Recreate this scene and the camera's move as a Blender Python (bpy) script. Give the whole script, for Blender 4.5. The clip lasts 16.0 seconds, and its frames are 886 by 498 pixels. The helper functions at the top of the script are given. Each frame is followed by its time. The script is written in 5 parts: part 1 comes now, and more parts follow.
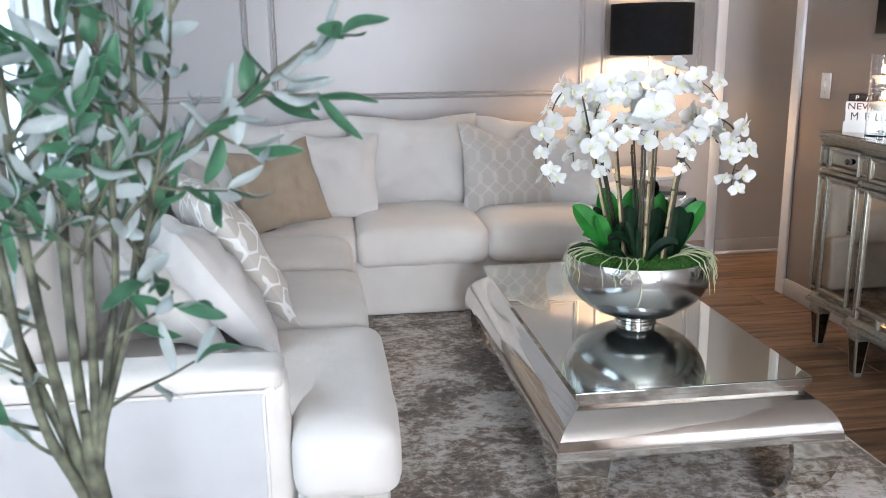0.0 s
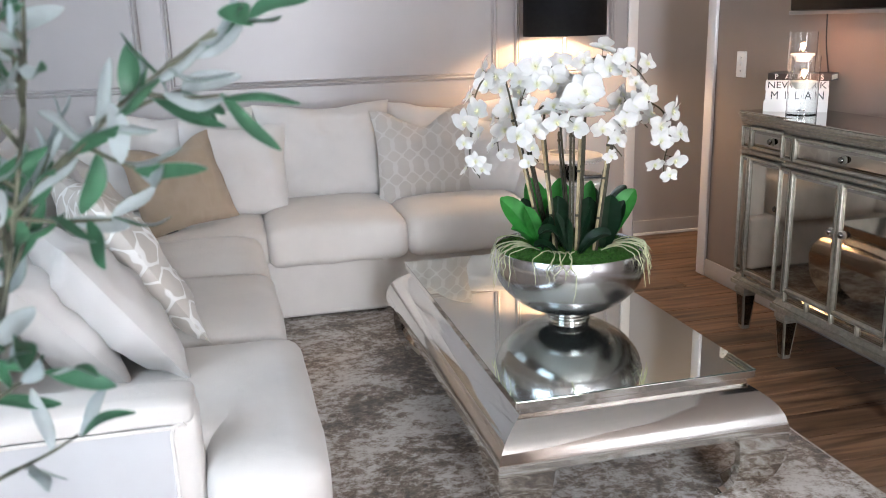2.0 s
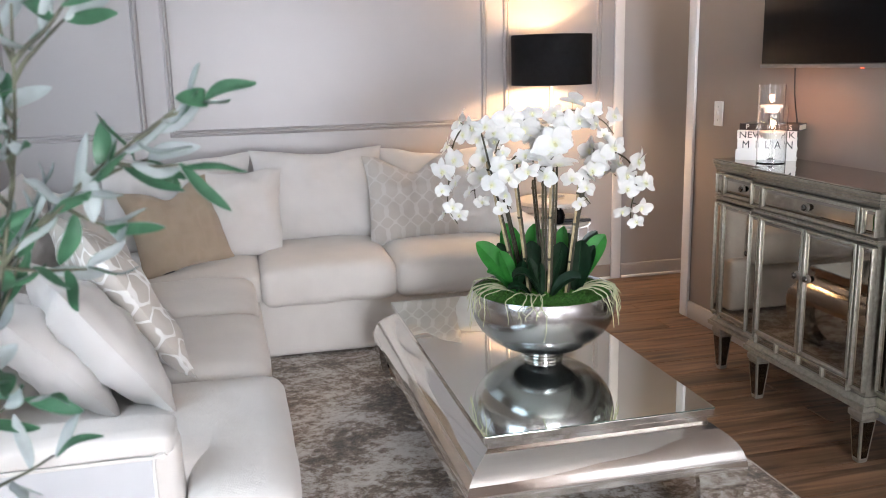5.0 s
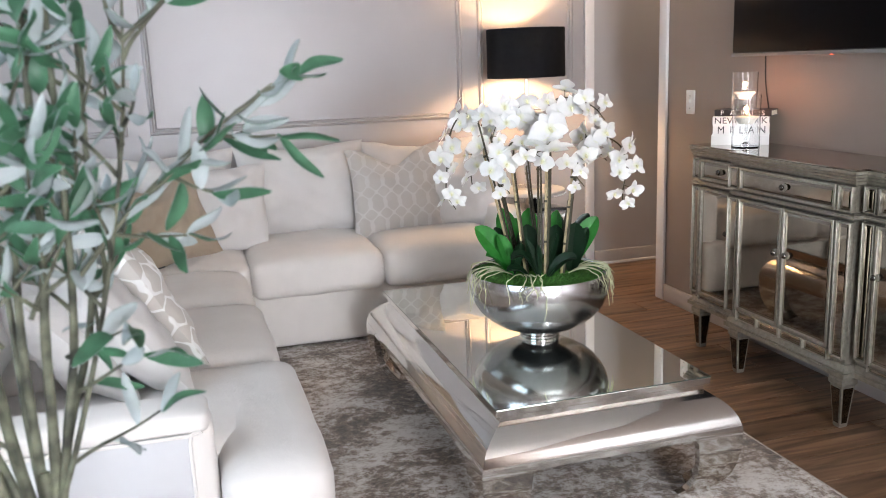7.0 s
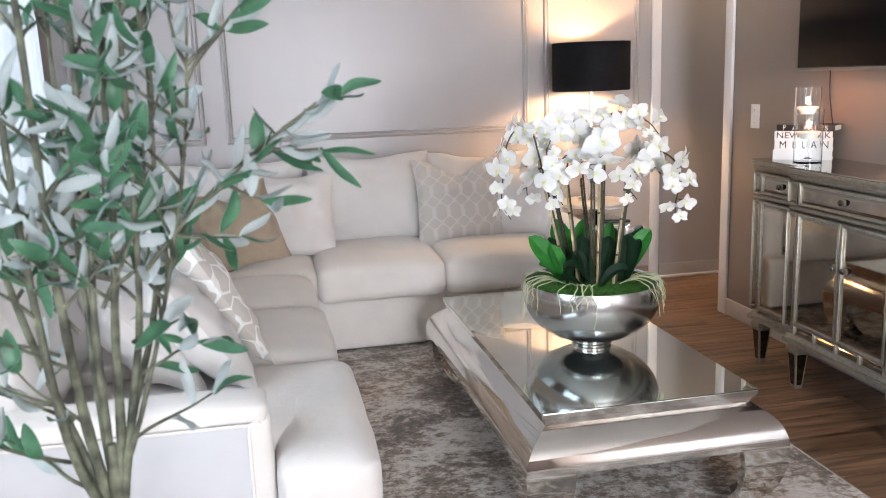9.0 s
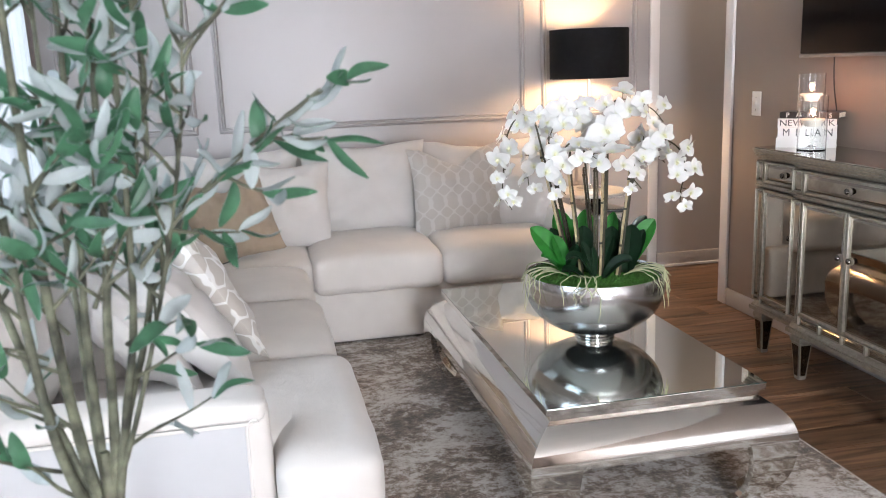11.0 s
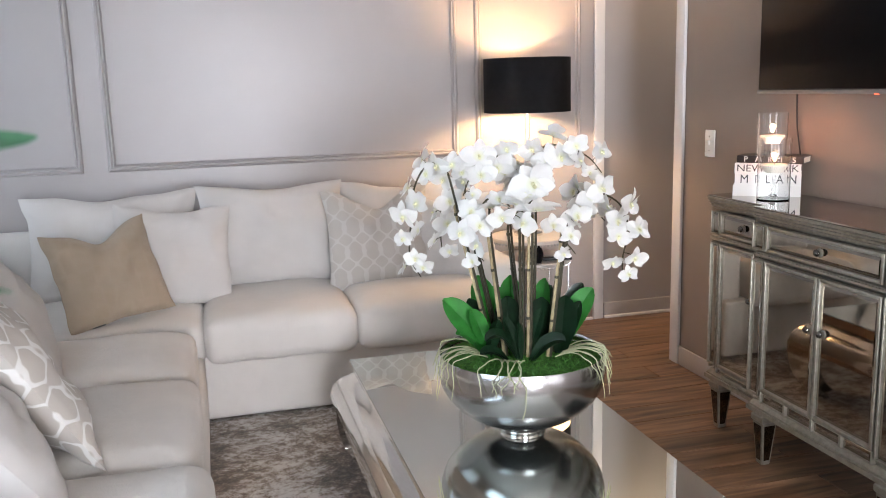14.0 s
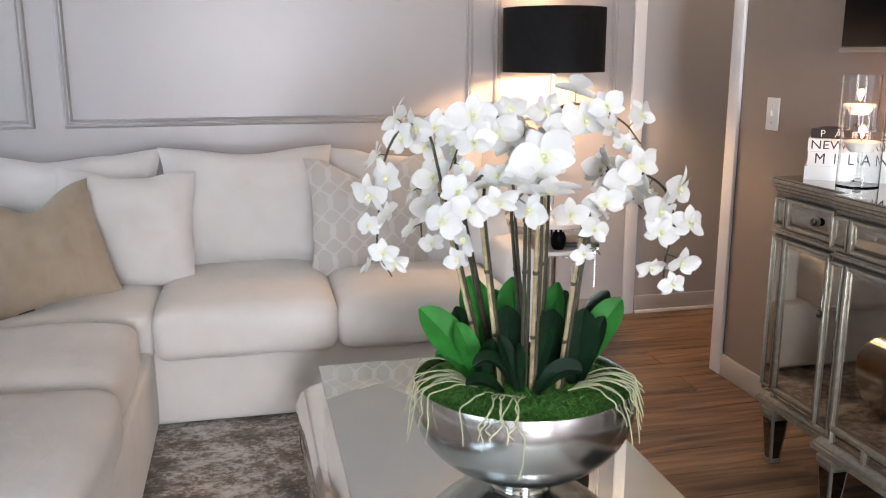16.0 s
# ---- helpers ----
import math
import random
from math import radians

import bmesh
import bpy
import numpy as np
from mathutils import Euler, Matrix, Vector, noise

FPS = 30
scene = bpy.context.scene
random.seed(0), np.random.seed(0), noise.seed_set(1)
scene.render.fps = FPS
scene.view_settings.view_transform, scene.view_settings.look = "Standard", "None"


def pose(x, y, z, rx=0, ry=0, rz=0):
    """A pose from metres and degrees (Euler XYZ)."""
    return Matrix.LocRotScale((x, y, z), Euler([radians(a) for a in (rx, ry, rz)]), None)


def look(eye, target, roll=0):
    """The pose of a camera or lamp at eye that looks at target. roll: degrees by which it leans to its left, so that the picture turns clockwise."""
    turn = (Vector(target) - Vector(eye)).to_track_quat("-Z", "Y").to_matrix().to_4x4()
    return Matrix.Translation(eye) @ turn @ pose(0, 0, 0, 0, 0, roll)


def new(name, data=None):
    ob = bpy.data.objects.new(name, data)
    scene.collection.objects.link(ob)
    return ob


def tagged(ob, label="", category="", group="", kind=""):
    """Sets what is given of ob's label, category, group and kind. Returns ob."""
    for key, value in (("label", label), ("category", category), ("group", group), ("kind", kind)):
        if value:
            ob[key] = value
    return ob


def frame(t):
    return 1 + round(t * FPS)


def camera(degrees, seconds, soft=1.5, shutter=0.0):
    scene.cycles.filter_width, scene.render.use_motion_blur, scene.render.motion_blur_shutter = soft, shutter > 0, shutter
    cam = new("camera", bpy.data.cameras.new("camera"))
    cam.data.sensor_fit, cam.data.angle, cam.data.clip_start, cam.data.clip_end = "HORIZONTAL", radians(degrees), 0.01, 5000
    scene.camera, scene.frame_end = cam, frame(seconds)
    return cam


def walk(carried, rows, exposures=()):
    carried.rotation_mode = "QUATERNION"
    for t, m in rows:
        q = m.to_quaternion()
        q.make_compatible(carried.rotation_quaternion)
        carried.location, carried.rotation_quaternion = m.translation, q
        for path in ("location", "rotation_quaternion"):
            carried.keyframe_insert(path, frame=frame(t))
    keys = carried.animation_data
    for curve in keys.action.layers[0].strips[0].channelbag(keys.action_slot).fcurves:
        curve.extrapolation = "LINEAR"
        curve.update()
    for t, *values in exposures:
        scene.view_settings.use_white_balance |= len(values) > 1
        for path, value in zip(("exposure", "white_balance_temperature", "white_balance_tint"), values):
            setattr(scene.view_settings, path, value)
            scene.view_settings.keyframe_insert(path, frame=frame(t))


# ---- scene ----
cam = camera(54.6, 16.0, soft=0.95)
cam.data.dof.use_dof, cam.data.dof.focus_distance, cam.data.dof.aperture_fstop = True, 2.8, 6.3
PATH = [
    (0, (0.329, 0.284, 1.283), (0.587, 2.211, 0.813), -0.8),
    (0.5, (0.336, 0.293, 1.284), (0.613, 2.216, 0.812), -0.4),
    (1, (0.336, 0.33, 1.28), (0.673, 2.241, 0.797), -0.5),
    (1.5, (0.336, 0.403, 1.283), (0.74, 2.295, 0.779), -1.0),
    (2, (0.324, 0.481, 1.286), (0.785, 2.359, 0.774), -1.6),
    (2.5, (0.306, 0.545, 1.3), (0.823, 2.41, 0.797), -2.2),
    (3, (0.3, 0.57, 1.305), (0.854, 2.431, 0.827), -2.5),
    (3.5, (0.31, 0.547, 1.305), (0.847, 2.419, 0.848), -2.5),
    (4, (0.411, 0.439, 1.328), (0.828, 2.348, 0.898), -1.3),
    (6.5, (0.262, 0.297, 1.313), (0.803, 2.177, 0.897), -2.0),
    (7, (0.213, 0.281, 1.303), (0.767, 2.155, 0.876), -2.2),
    (7.5, (0.178, 0.259, 1.305), (0.739, 2.13, 0.874), -2.3),
    (8, (0.181, 0.241, 1.305), (0.712, 2.124, 0.889), -2.5),
    (8.5, (0.222, 0.194, 1.321), (0.666, 2.102, 0.919), -2.3),
    (8.7, (0.243, 0.168, 1.317), (0.644, 2.087, 0.921), -2.1),
    (10.8, (0.257, 0.207, 1.312), (0.627, 2.126, 0.889), -1.9),
    (11, (0.236, 0.238, 1.31), (0.642, 2.15, 0.887), -2.2),
    (11.5, (0.207, 0.299, 1.301), (0.699, 2.191, 0.877), -3.2),
    (12, (0.2, 0.344, 1.3), (0.756, 2.217, 0.872), -3.4),
    (12.5, (0.263, 0.417, 1.312), (0.832, 2.289, 0.898), -2.7),
    (13, (0.378, 0.498, 1.34), (0.903, 2.389, 0.958), -1.7),
    (13.5, (0.473, 0.576, 1.348), (0.954, 2.482, 0.98), -1.2),
    (14, (0.519, 0.717, 1.336), (1.028, 2.615, 0.964), -1.6),
    (14.5, (0.56, 0.944, 1.321), (1.123, 2.826, 0.945), -1.9),
    (15, (0.607, 1.129, 1.284), (1.19, 3.006, 0.915), -2.5),
    (15.5, (0.67, 1.226, 1.271), (1.227, 3.105, 0.871), -1.7),
    (16, (0.776, 1.27, 1.266), (1.213, 3.172, 0.827), -0.1),
]
walk(cam, [(t, look(eye, target, roll)) for t, eye, target, roll in PATH],
     [(0.0, 0.0, 6020, 9.0), (1.0, 0.0, 6100, 10.0), (4.0, 0.0, 6320, 12.5), (16.0, 0.0, 6350, 12.5)])

# ---- world and light ----
world = bpy.data.worlds.new("world")
scene.world = world
world.use_nodes = True
_nt = world.node_tree
_sky = _nt.nodes.new("ShaderNodeTexSky")
_sky.sky_type, _sky.sun_disc = "NISHITA", False
_sky.sun_elevation, _sky.sun_rotation = radians(40), radians(200)
_nt.links.new(_sky.outputs[0], _nt.nodes["Background"].inputs[0])
_nt.nodes["Background"].inputs[1].default_value = 0.10


def area_light(name, m, sx, sy, watts, colour):
    data = bpy.data.lights.new(name, "AREA")
    data.shape, data.size, data.size_y, data.energy, data.color = "RECTANGLE", sx, sy, watts, colour
    ob = new(name, data)
    ob.matrix_world = m
    return ob


def point_light(name, place, watts, colour, radius=0.03):
    data = bpy.data.lights.new(name, "POINT")
    data.energy, data.color, data.shadow_soft_size = watts, colour, radius
    ob = new(name, data)
    ob.location = place
    return ob


DAY = (0.93, 0.962, 1.0)
SKYLIGHT = (0.74, 0.88, 1.0)
# daylight standing in the openings of the rear and left walls
area_light("rear_daylight", pose(1.0, -3.31, 1.35, 90, 0, 0), 1.5, 1.8, 225, DAY)
# added fill in an unseen opening, brightens the tree and the near sofa
area_light("near_left_fill", pose(-0.93, 1.5, 1.45, 0, -90, 0), 1.5, 1.3, 25, SKYLIGHT)
area_light("left_daylight", pose(-0.93, 4.2, 1.42, 0, -90, 0), 1.3, 1.3, 16, SKYLIGHT)
# bulb of the table lamp and the two candle flames
point_light("lamp_bulb", (2.09, 4.85, 1.29), 31, (1.0, 0.62, 0.32), 0.035)
area_light("hall_ceiling_light", pose(3.3, 4.6, 2.35, 0, 0, 0), 0.4, 0.4, 8, (1.0, 0.74, 0.50))

# ---- materials ----


def material(name, colour, rough=0.5, metal=0.0, scale=8.0, vary=0.06, bump=0.0, bump_scale=60.0, coat=0.0, sheen=0.0, spec=0.5):
    m = bpy.data.materials.new(name)
    m.use_nodes = True
    nt = m.node_tree
    b = nt.nodes["Principled BSDF"]
    b.inputs["Roughness"].default_value, b.inputs["Metallic"].default_value = rough, metal
    b.inputs["Coat Weight"].default_value, b.inputs["Sheen Weight"].default_value = coat, sheen
    b.inputs["Specular IOR Level"].default_value = spec
    tc = nt.nodes.new("ShaderNodeTexCoord")
    n = nt.nodes.new("ShaderNodeTexNoise")
    n.inputs["Scale"].default_value, n.inputs["Detail"].default_value = scale, 6
    nt.links.new(tc.outputs["Object"], n.inputs["Vector"])
    r = nt.nodes.new("ShaderNodeValToRGB")
    lo, hi = [c * (1 - vary) for c in colour], [min(1, c * (1 + vary)) for c in colour]
    r.color_ramp.elements[0].position, r.color_ramp.elements[1].position = 0.3, 0.7
    r.color_ramp.elements[0].color, r.color_ramp.elements[1].color = (*lo, 1), (*hi, 1)
    nt.links.new(n.outputs["Fac"], r.inputs["Fac"])
    nt.links.new(r.outputs["Color"], b.inputs["Base Color"])
    if bump:
        n2 = nt.nodes.new("ShaderNodeTexNoise")
        n2.inputs["Scale"].default_value, n2.inputs["Detail"].default_value = bump_scale, 4
        nt.links.new(tc.outputs["Object"], n2.inputs["Vector"])
        bp = nt.nodes.new("ShaderNodeBump")
        bp.inputs["Strength"].default_value, bp.inputs["Distance"].default_value = bump, 0.004
        nt.links.new(n2.outputs["Fac"], bp.inputs["Height"])
        nt.links.new(bp.outputs["Normal"], b.inputs["Normal"])
    return m


def nodes_of(m):
    return m.node_tree, m.node_tree.nodes["Principled BSDF"]


def fabric(name, colour, weave=900.0, strength=0.25, vary=0.05, sheen=0.25):
    """Woven cloth: fine crossed threads and soft larger creases."""
    m = material(name, colour, 0.9, 0, 5.0, vary, sheen=sheen, spec=0.25)
    nt, b = nodes_of(m)
    tc = nt.nodes.new("ShaderNodeTexCoord")
    wx = nt.nodes.new("ShaderNodeTexWave")
    wx.inputs["Scale"].default_value, wx.inputs["Distortion"].default_value = weave / 6.28, 1.5
    wz = nt.nodes.new("ShaderNodeTexWave")
    wz.bands_direction = "Z"
    wz.inputs["Scale"].default_value, wz.inputs["Distortion"].default_value = weave / 6.28, 1.5
    big = nt.nodes.new("ShaderNodeTexNoise")
    big.inputs["Scale"].default_value, big.inputs["Detail"].default_value = 7, 3
    for w in (wx, wz, big):
        nt.links.new(tc.outputs["Object"], w.inputs["Vector"])
    add = nt.nodes.new("ShaderNodeMath")
    add.operation = "ADD"
    nt.links.new(wx.outputs["Fac"], add.inputs[0])
    nt.links.new(wz.outputs["Fac"], add.inputs[1])
    b1 = nt.nodes.new("ShaderNodeBump")
    b1.inputs["Strength"].default_value, b1.inputs["Distance"].default_value = strength, 0.0008
    nt.links.new(add.outputs[0], b1.inputs["Height"])
    b2 = nt.nodes.new("ShaderNodeBump")
    b2.inputs["Strength"].default_value, b2.inputs["Distance"].default_value = 0.35, 0.02
    nt.links.new(big.outputs["Fac"], b2.inputs["Height"])
    nt.links.new(b1.outputs["Normal"], b2.inputs["Normal"])
    nt.links.new(b2.outputs["Normal"], b.inputs["Normal"])
    return m


def patterned(name, ground, figure, scale, lo, hi, stretch=(1, 1, 1)):
    """Cloth with a woven figure of rounded cells."""
    m = fabric(name, ground)
    nt, b = nodes_of(m)
    tc = nt.nodes.new("ShaderNodeTexCoord")
    mp = nt.nodes.new("ShaderNodeMapping")
    mp.inputs["Scale"].default_value = stretch
    v = nt.nodes.new("ShaderNodeTexVoronoi")
    v.feature = "DISTANCE_TO_EDGE"
    v.inputs["Scale"].default_value, v.inputs["Randomness"].default_value = scale, 0.55
    nt.links.new(tc.outputs["Object"], mp.inputs["Vector"])
    nt.links.new(mp.outputs["Vector"], v.inputs["Vector"])
    r = nt.nodes.new("ShaderNodeValToRGB")
    r.color_ramp.elements[0].position, r.color_ramp.elements[1].position = lo, hi
    nt.links.new(v.outputs["Distance"], r.inputs["Fac"])
    mix = nt.nodes.new("ShaderNodeMix")
    mix.data_type = "RGBA"
    old = b.inputs["Base Color"].links[0].from_socket
    nt.links.new(r.outputs["Color"], mix.inputs["Factor"])
    nt.links.new(old, mix.inputs["A"])
    mix.inputs["B"].default_value = (*figure, 1)
    nt.links.new(mix.outputs["Result"], b.inputs["Base Color"])
    return m


def trellis(name, ground, figure, kx, kz, level, width):
    """Cloth with a woven trellis of curved bands that close into ogee cells."""
    m = fabric(name, ground)
    nt, b = nodes_of(m)

    def calc(op, a, c=None):
        n = nt.nodes.new("ShaderNodeMath")
        n.operation = op
        for k, v in enumerate((a, c)):
            if v is None:
                continue
            if isinstance(v, (int, float)):
                n.inputs[k].default_value = v
            else:
                nt.links.new(v, n.inputs[k])
        return n.outputs[0]
    tc = nt.nodes.new("ShaderNodeTexCoord")
    wob = nt.nodes.new("ShaderNodeTexNoise")
    wob.inputs["Scale"].default_value = 9.0
    nt.links.new(tc.outputs["Object"], wob.inputs["Vector"])
    sep = nt.nodes.new("ShaderNodeSeparateXYZ")
    nt.links.new(tc.outputs["Object"], sep.inputs[0])
    cx = calc("COSINE", calc("ADD", calc("MULTIPLY", sep.outputs["X"], kx), calc("MULTIPLY", wob.outputs["Fac"], 1.2)))
    cz = calc("COSINE", calc("MULTIPLY", sep.outputs["Z"], kz))
    cz2 = calc("MULTIPLY", calc("COSINE", calc("MULTIPLY", sep.outputs["Z"], kz * 2)), 0.45)
    g = calc("ABSOLUTE", calc("SUBTRACT", calc("ADD", calc("ADD", cx, cz), cz2), level))
    r = nt.nodes.new("ShaderNodeMapRange")
    r.inputs["From Min"].default_value, r.inputs["From Max"].default_value = width + 0.10, width - 0.10
    nt.links.new(g, r.inputs["Value"])
    mix = nt.nodes.new("ShaderNodeMix")
    mix.data_type = "RGBA"
    nt.links.new(r.outputs[0], mix.inputs["Factor"])
    nt.links.new(b.inputs["Base Color"].links[0].from_socket, mix.inputs["A"])
    mix.inputs["B"].default_value = (*figure, 1)
    nt.links.new(mix.outputs["Result"], b.inputs["Base Color"])
    return m


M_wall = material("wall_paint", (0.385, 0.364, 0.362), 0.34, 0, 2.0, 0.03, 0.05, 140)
# side and hall walls: tan tone, with their dimmer light put into the colour
M_wall2 = material("wall_paint_shaded", (0.235, 0.188, 0.162), 0.40, 0, 2.0, 0.03, 0.06, 140)
M_trim = material("white_trim_paint", (0.74, 0.72, 0.71), 0.3, 0, 4.0, 0.03)
M_ceiling = material("ceiling_paint", (0.66, 0.65, 0.63), 0.9, 0, 6.0, 0.03, 0.2, 200)
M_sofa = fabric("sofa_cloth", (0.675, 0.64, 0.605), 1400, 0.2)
# sofa cloth greyed for the arm end, holding its strong daylight down by colour
M_sofa_dimmed = fabric("sofa_cloth_dimmed", (0.52, 0.52, 0.53), 1400, 0.2)
M_white = fabric("white_cushion_cloth", (0.615, 0.59, 0.57), 1300, 0.2)
M_taupe = patterned("taupe_brocade", (0.335, 0.265, 0.198), (0.318, 0.250, 0.184), 20, 0.02, 0.22, (1, 0.3, 0.6))
M_figure = trellis("figured_cushion_cloth", (0.525, 0.49, 0.455), (0.60, 0.573, 0.545), 84, 56, 0.35, 0.34)
M_lattice = trellis("lattice_cushion_cloth", (0.58, 0.54, 0.495), (0.86, 0.85, 0.83), 74, 50, 0.0, 0.34)
M_steel = material("polished_steel", (0.78, 0.76, 0.73), 0.07, 1, 3, 0.02)
M_bowl = material("polished_aluminium", (0.62, 0.62, 0.63), 0.20, 1, 6, 0.06)
M_mirror = material("mirror_glass", (0.79, 0.83, 0.80), 0.015, 1, 3, 0.01)
M_antique = material("aged_mirror", (0.38, 0.345, 0.30), 0.04, 1, 9, 0.10)
M_frame = material("silver_leaf_wood", (0.34, 0.315, 0.265), 0.40, 0.75, 60, 0.16, 0.10, 150)
M_black = material("black_cloth_shade", (0.006, 0.006, 0.007), 0.8, 0, 40, 0.2, 0.1, 300, spec=0.2)
M_shade_in = material("shade_lining", (0.85, 0.78, 0.68), 0.8)
M_screen = material("black_screen", (0.003, 0.003, 0.0035), 0.3, 0, 3, 0.1, spec=0.05)
M_plastic = material("white_plastic", (0.80, 0.78, 0.75), 0.35, 0, 5, 0.02)
M_grey_plastic = material("grey_bezel", (0.25, 0.25, 0.25), 0.3, 0.6)
M_dark = material("dark_plastic", (0.012, 0.012, 0.013), 0.4)
M_petal = material("orchid_petal", (0.82, 0.82, 0.80), 0.6, 0, 30, 0.04, 0.1, 60, sheen=0.1)
M_throat = material("orchid_throat", (0.80, 0.78, 0.52), 0.6, 0, 60, 0.2)
M_stem_pale = material("pale_cane", (0.36, 0.29, 0.17), 0.55, 0, 40, 0.25)
M_stem_dark = material("dark_stem", (0.05, 0.045, 0.025), 0.5, 0, 40, 0.3)
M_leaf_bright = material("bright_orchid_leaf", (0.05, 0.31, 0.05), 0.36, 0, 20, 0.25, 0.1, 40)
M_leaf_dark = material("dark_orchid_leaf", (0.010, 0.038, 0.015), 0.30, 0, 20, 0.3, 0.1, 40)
M_moss = material("moss", (0.05, 0.17, 0.02), 0.9, 0, 90, 0.5, 0.6, 150)
M_root = material("pale_root", (0.42, 0.44, 0.27), 0.6, 0, 30, 0.2)
M_bark = material("mottled_bark", (0.085, 0.090, 0.060), 0.7, 0, 30, 0.85, 0.5, 60)
M_olive = material("olive_leaf_face", (0.070, 0.190, 0.105), 0.42, 0, 25, 0.35)
M_olive_back = material("olive_leaf_back", (0.48, 0.54, 0.55), 0.6, 0, 25, 0.15)
M_page = material("book_pages", (0.72, 0.66, 0.54), 0.8, 0, 60, 0.1)
M_cover_white = material("white_book_cover", (0.82, 0.80, 0.77), 0.45, 0, 6, 0.03)
M_cover_black = material("black_book_cover", (0.025, 0.018, 0.015), 0.4, 0, 6, 0.1)
M_ink = material("black_ink", (0.04, 0.04, 0.045), 0.6)
M_wax = material("white_wax", (0.85, 0.80, 0.70), 0.5, 0, 10, 0.04)
M_tier = material("silver_paint", (0.60, 0.58, 0.56), 0.34, 0.35, 12, 0.06)
M_knob = material("smoky_crystal", (0.16, 0.15, 0.14), 0.06, 0.9, 40, 0.3)
M_crystal = material("clear_beads", (0.85, 0.86, 0.88), 0.08, 0.6)
M_curtain = fabric("white_curtain_cloth", (0.82, 0.82, 0.83), 900, 0.2)


def glass(name):
    m = bpy.data.materials.new(name)
    m.use_nodes = True
    nt, b = nodes_of(m)
    b.inputs["Roughness"].default_value, b.inputs["IOR"].default_value = 0.0, 1.45
    b.inputs["Transmission Weight"].default_value = 1.0
    b.inputs["Base Color"].default_value = (0.97, 0.98, 0.98, 1)
    return m


def glow(name, colour, strength):
    m = bpy.data.materials.new(name)
    m.use_nodes = True
    nt, b = nodes_of(m)
    b.inputs["Base Color"].default_value = (*colour, 1)
    b.inputs["Emission Color"].default_value = (*colour, 1)
    b.inputs["Emission Strength"].default_value = strength
    return m


M_glass = glass("clear_glass")
M_glass_edge = material("dark_glass_edge", (0.02, 0.04, 0.032), 0.12)
M_flame = glow("flame", (1.0, 0.62, 0.25), 30)
M_bulb = glow("lamp_bulb_glow", (1.0, 0.72, 0.42), 25)
M_led = glow("red_standby_light", (1.0, 0.08, 0.03), 6)


def wood_floor():
    m = bpy.data.materials.new("oak_planks")
    m.use_nodes = True
    nt, b = nodes_of(m)
    geo = nt.nodes.new("ShaderNodeNewGeometry")
    info = nt.nodes.new("ShaderNodeObjectInfo")
    sh = nt.nodes.new("ShaderNodeVectorMath")
    sh.operation = "SCALE"
    nt.links.new(info.outputs["Random"], sh.inputs["Scale"])
    sh.inputs[0].default_value = (37, 19, 5)
    ad = nt.nodes.new("ShaderNodeVectorMath")
    nt.links.new(geo.outputs["Position"], ad.inputs[0])
    nt.links.new(sh.outputs[0], ad.inputs[1])
    mp = nt.nodes.new("ShaderNodeMapping")
    mp.inputs["Scale"].default_value = (1.6, 17, 1)
    nt.links.new(ad.outputs[0], mp.inputs["Vector"])
    n = nt.nodes.new("ShaderNodeTexNoise")
    n.inputs["Scale"].default_value, n.inputs["Detail"].default_value, n.inputs["Distortion"].default_value = 1.6, 8, 0.8
    nt.links.new(mp.outputs[0], n.inputs["Vector"])
    r = nt.nodes.new("ShaderNodeValToRGB")
    e = r.color_ramp.elements
    e[0].position, e[0].color = 0.30, (0.042, 0.022, 0.013, 1)
    e[1].position, e[1].color = 0.72, (0.27, 0.168, 0.10, 1)
    mid = e.new(0.5)
    mid.color = (0.155, 0.088, 0.050, 1)
    nt.links.new(n.outputs["Fac"], r.inputs["Fac"])
    hv = nt.nodes.new("ShaderNodeHueSaturation")
    mr = nt.nodes.new("ShaderNodeMapRange")
    mr.inputs["To Min"].default_value, mr.inputs["To Max"].default_value = 0.75, 1.25
    nt.links.new(info.outputs["Random"], mr.inputs["Value"])
    nt.links.new(mr.outputs[0], hv.inputs["Value"])
    nt.links.new(r.outputs["Color"], hv.inputs["Color"])
    nt.links.new(hv.outputs["Color"], b.inputs["Base Color"])
    b.inputs["Roughness"].default_value = 0.36
    bp = nt.nodes.new("ShaderNodeBump")
    bp.inputs["Strength"].default_value, bp.inputs["Distance"].default_value = 0.25, 0.002
    nt.links.new(n.outputs["Fac"], bp.inputs["Height"])
    nt.links.new(bp.outputs["Normal"], b.inputs["Normal"])
    return m


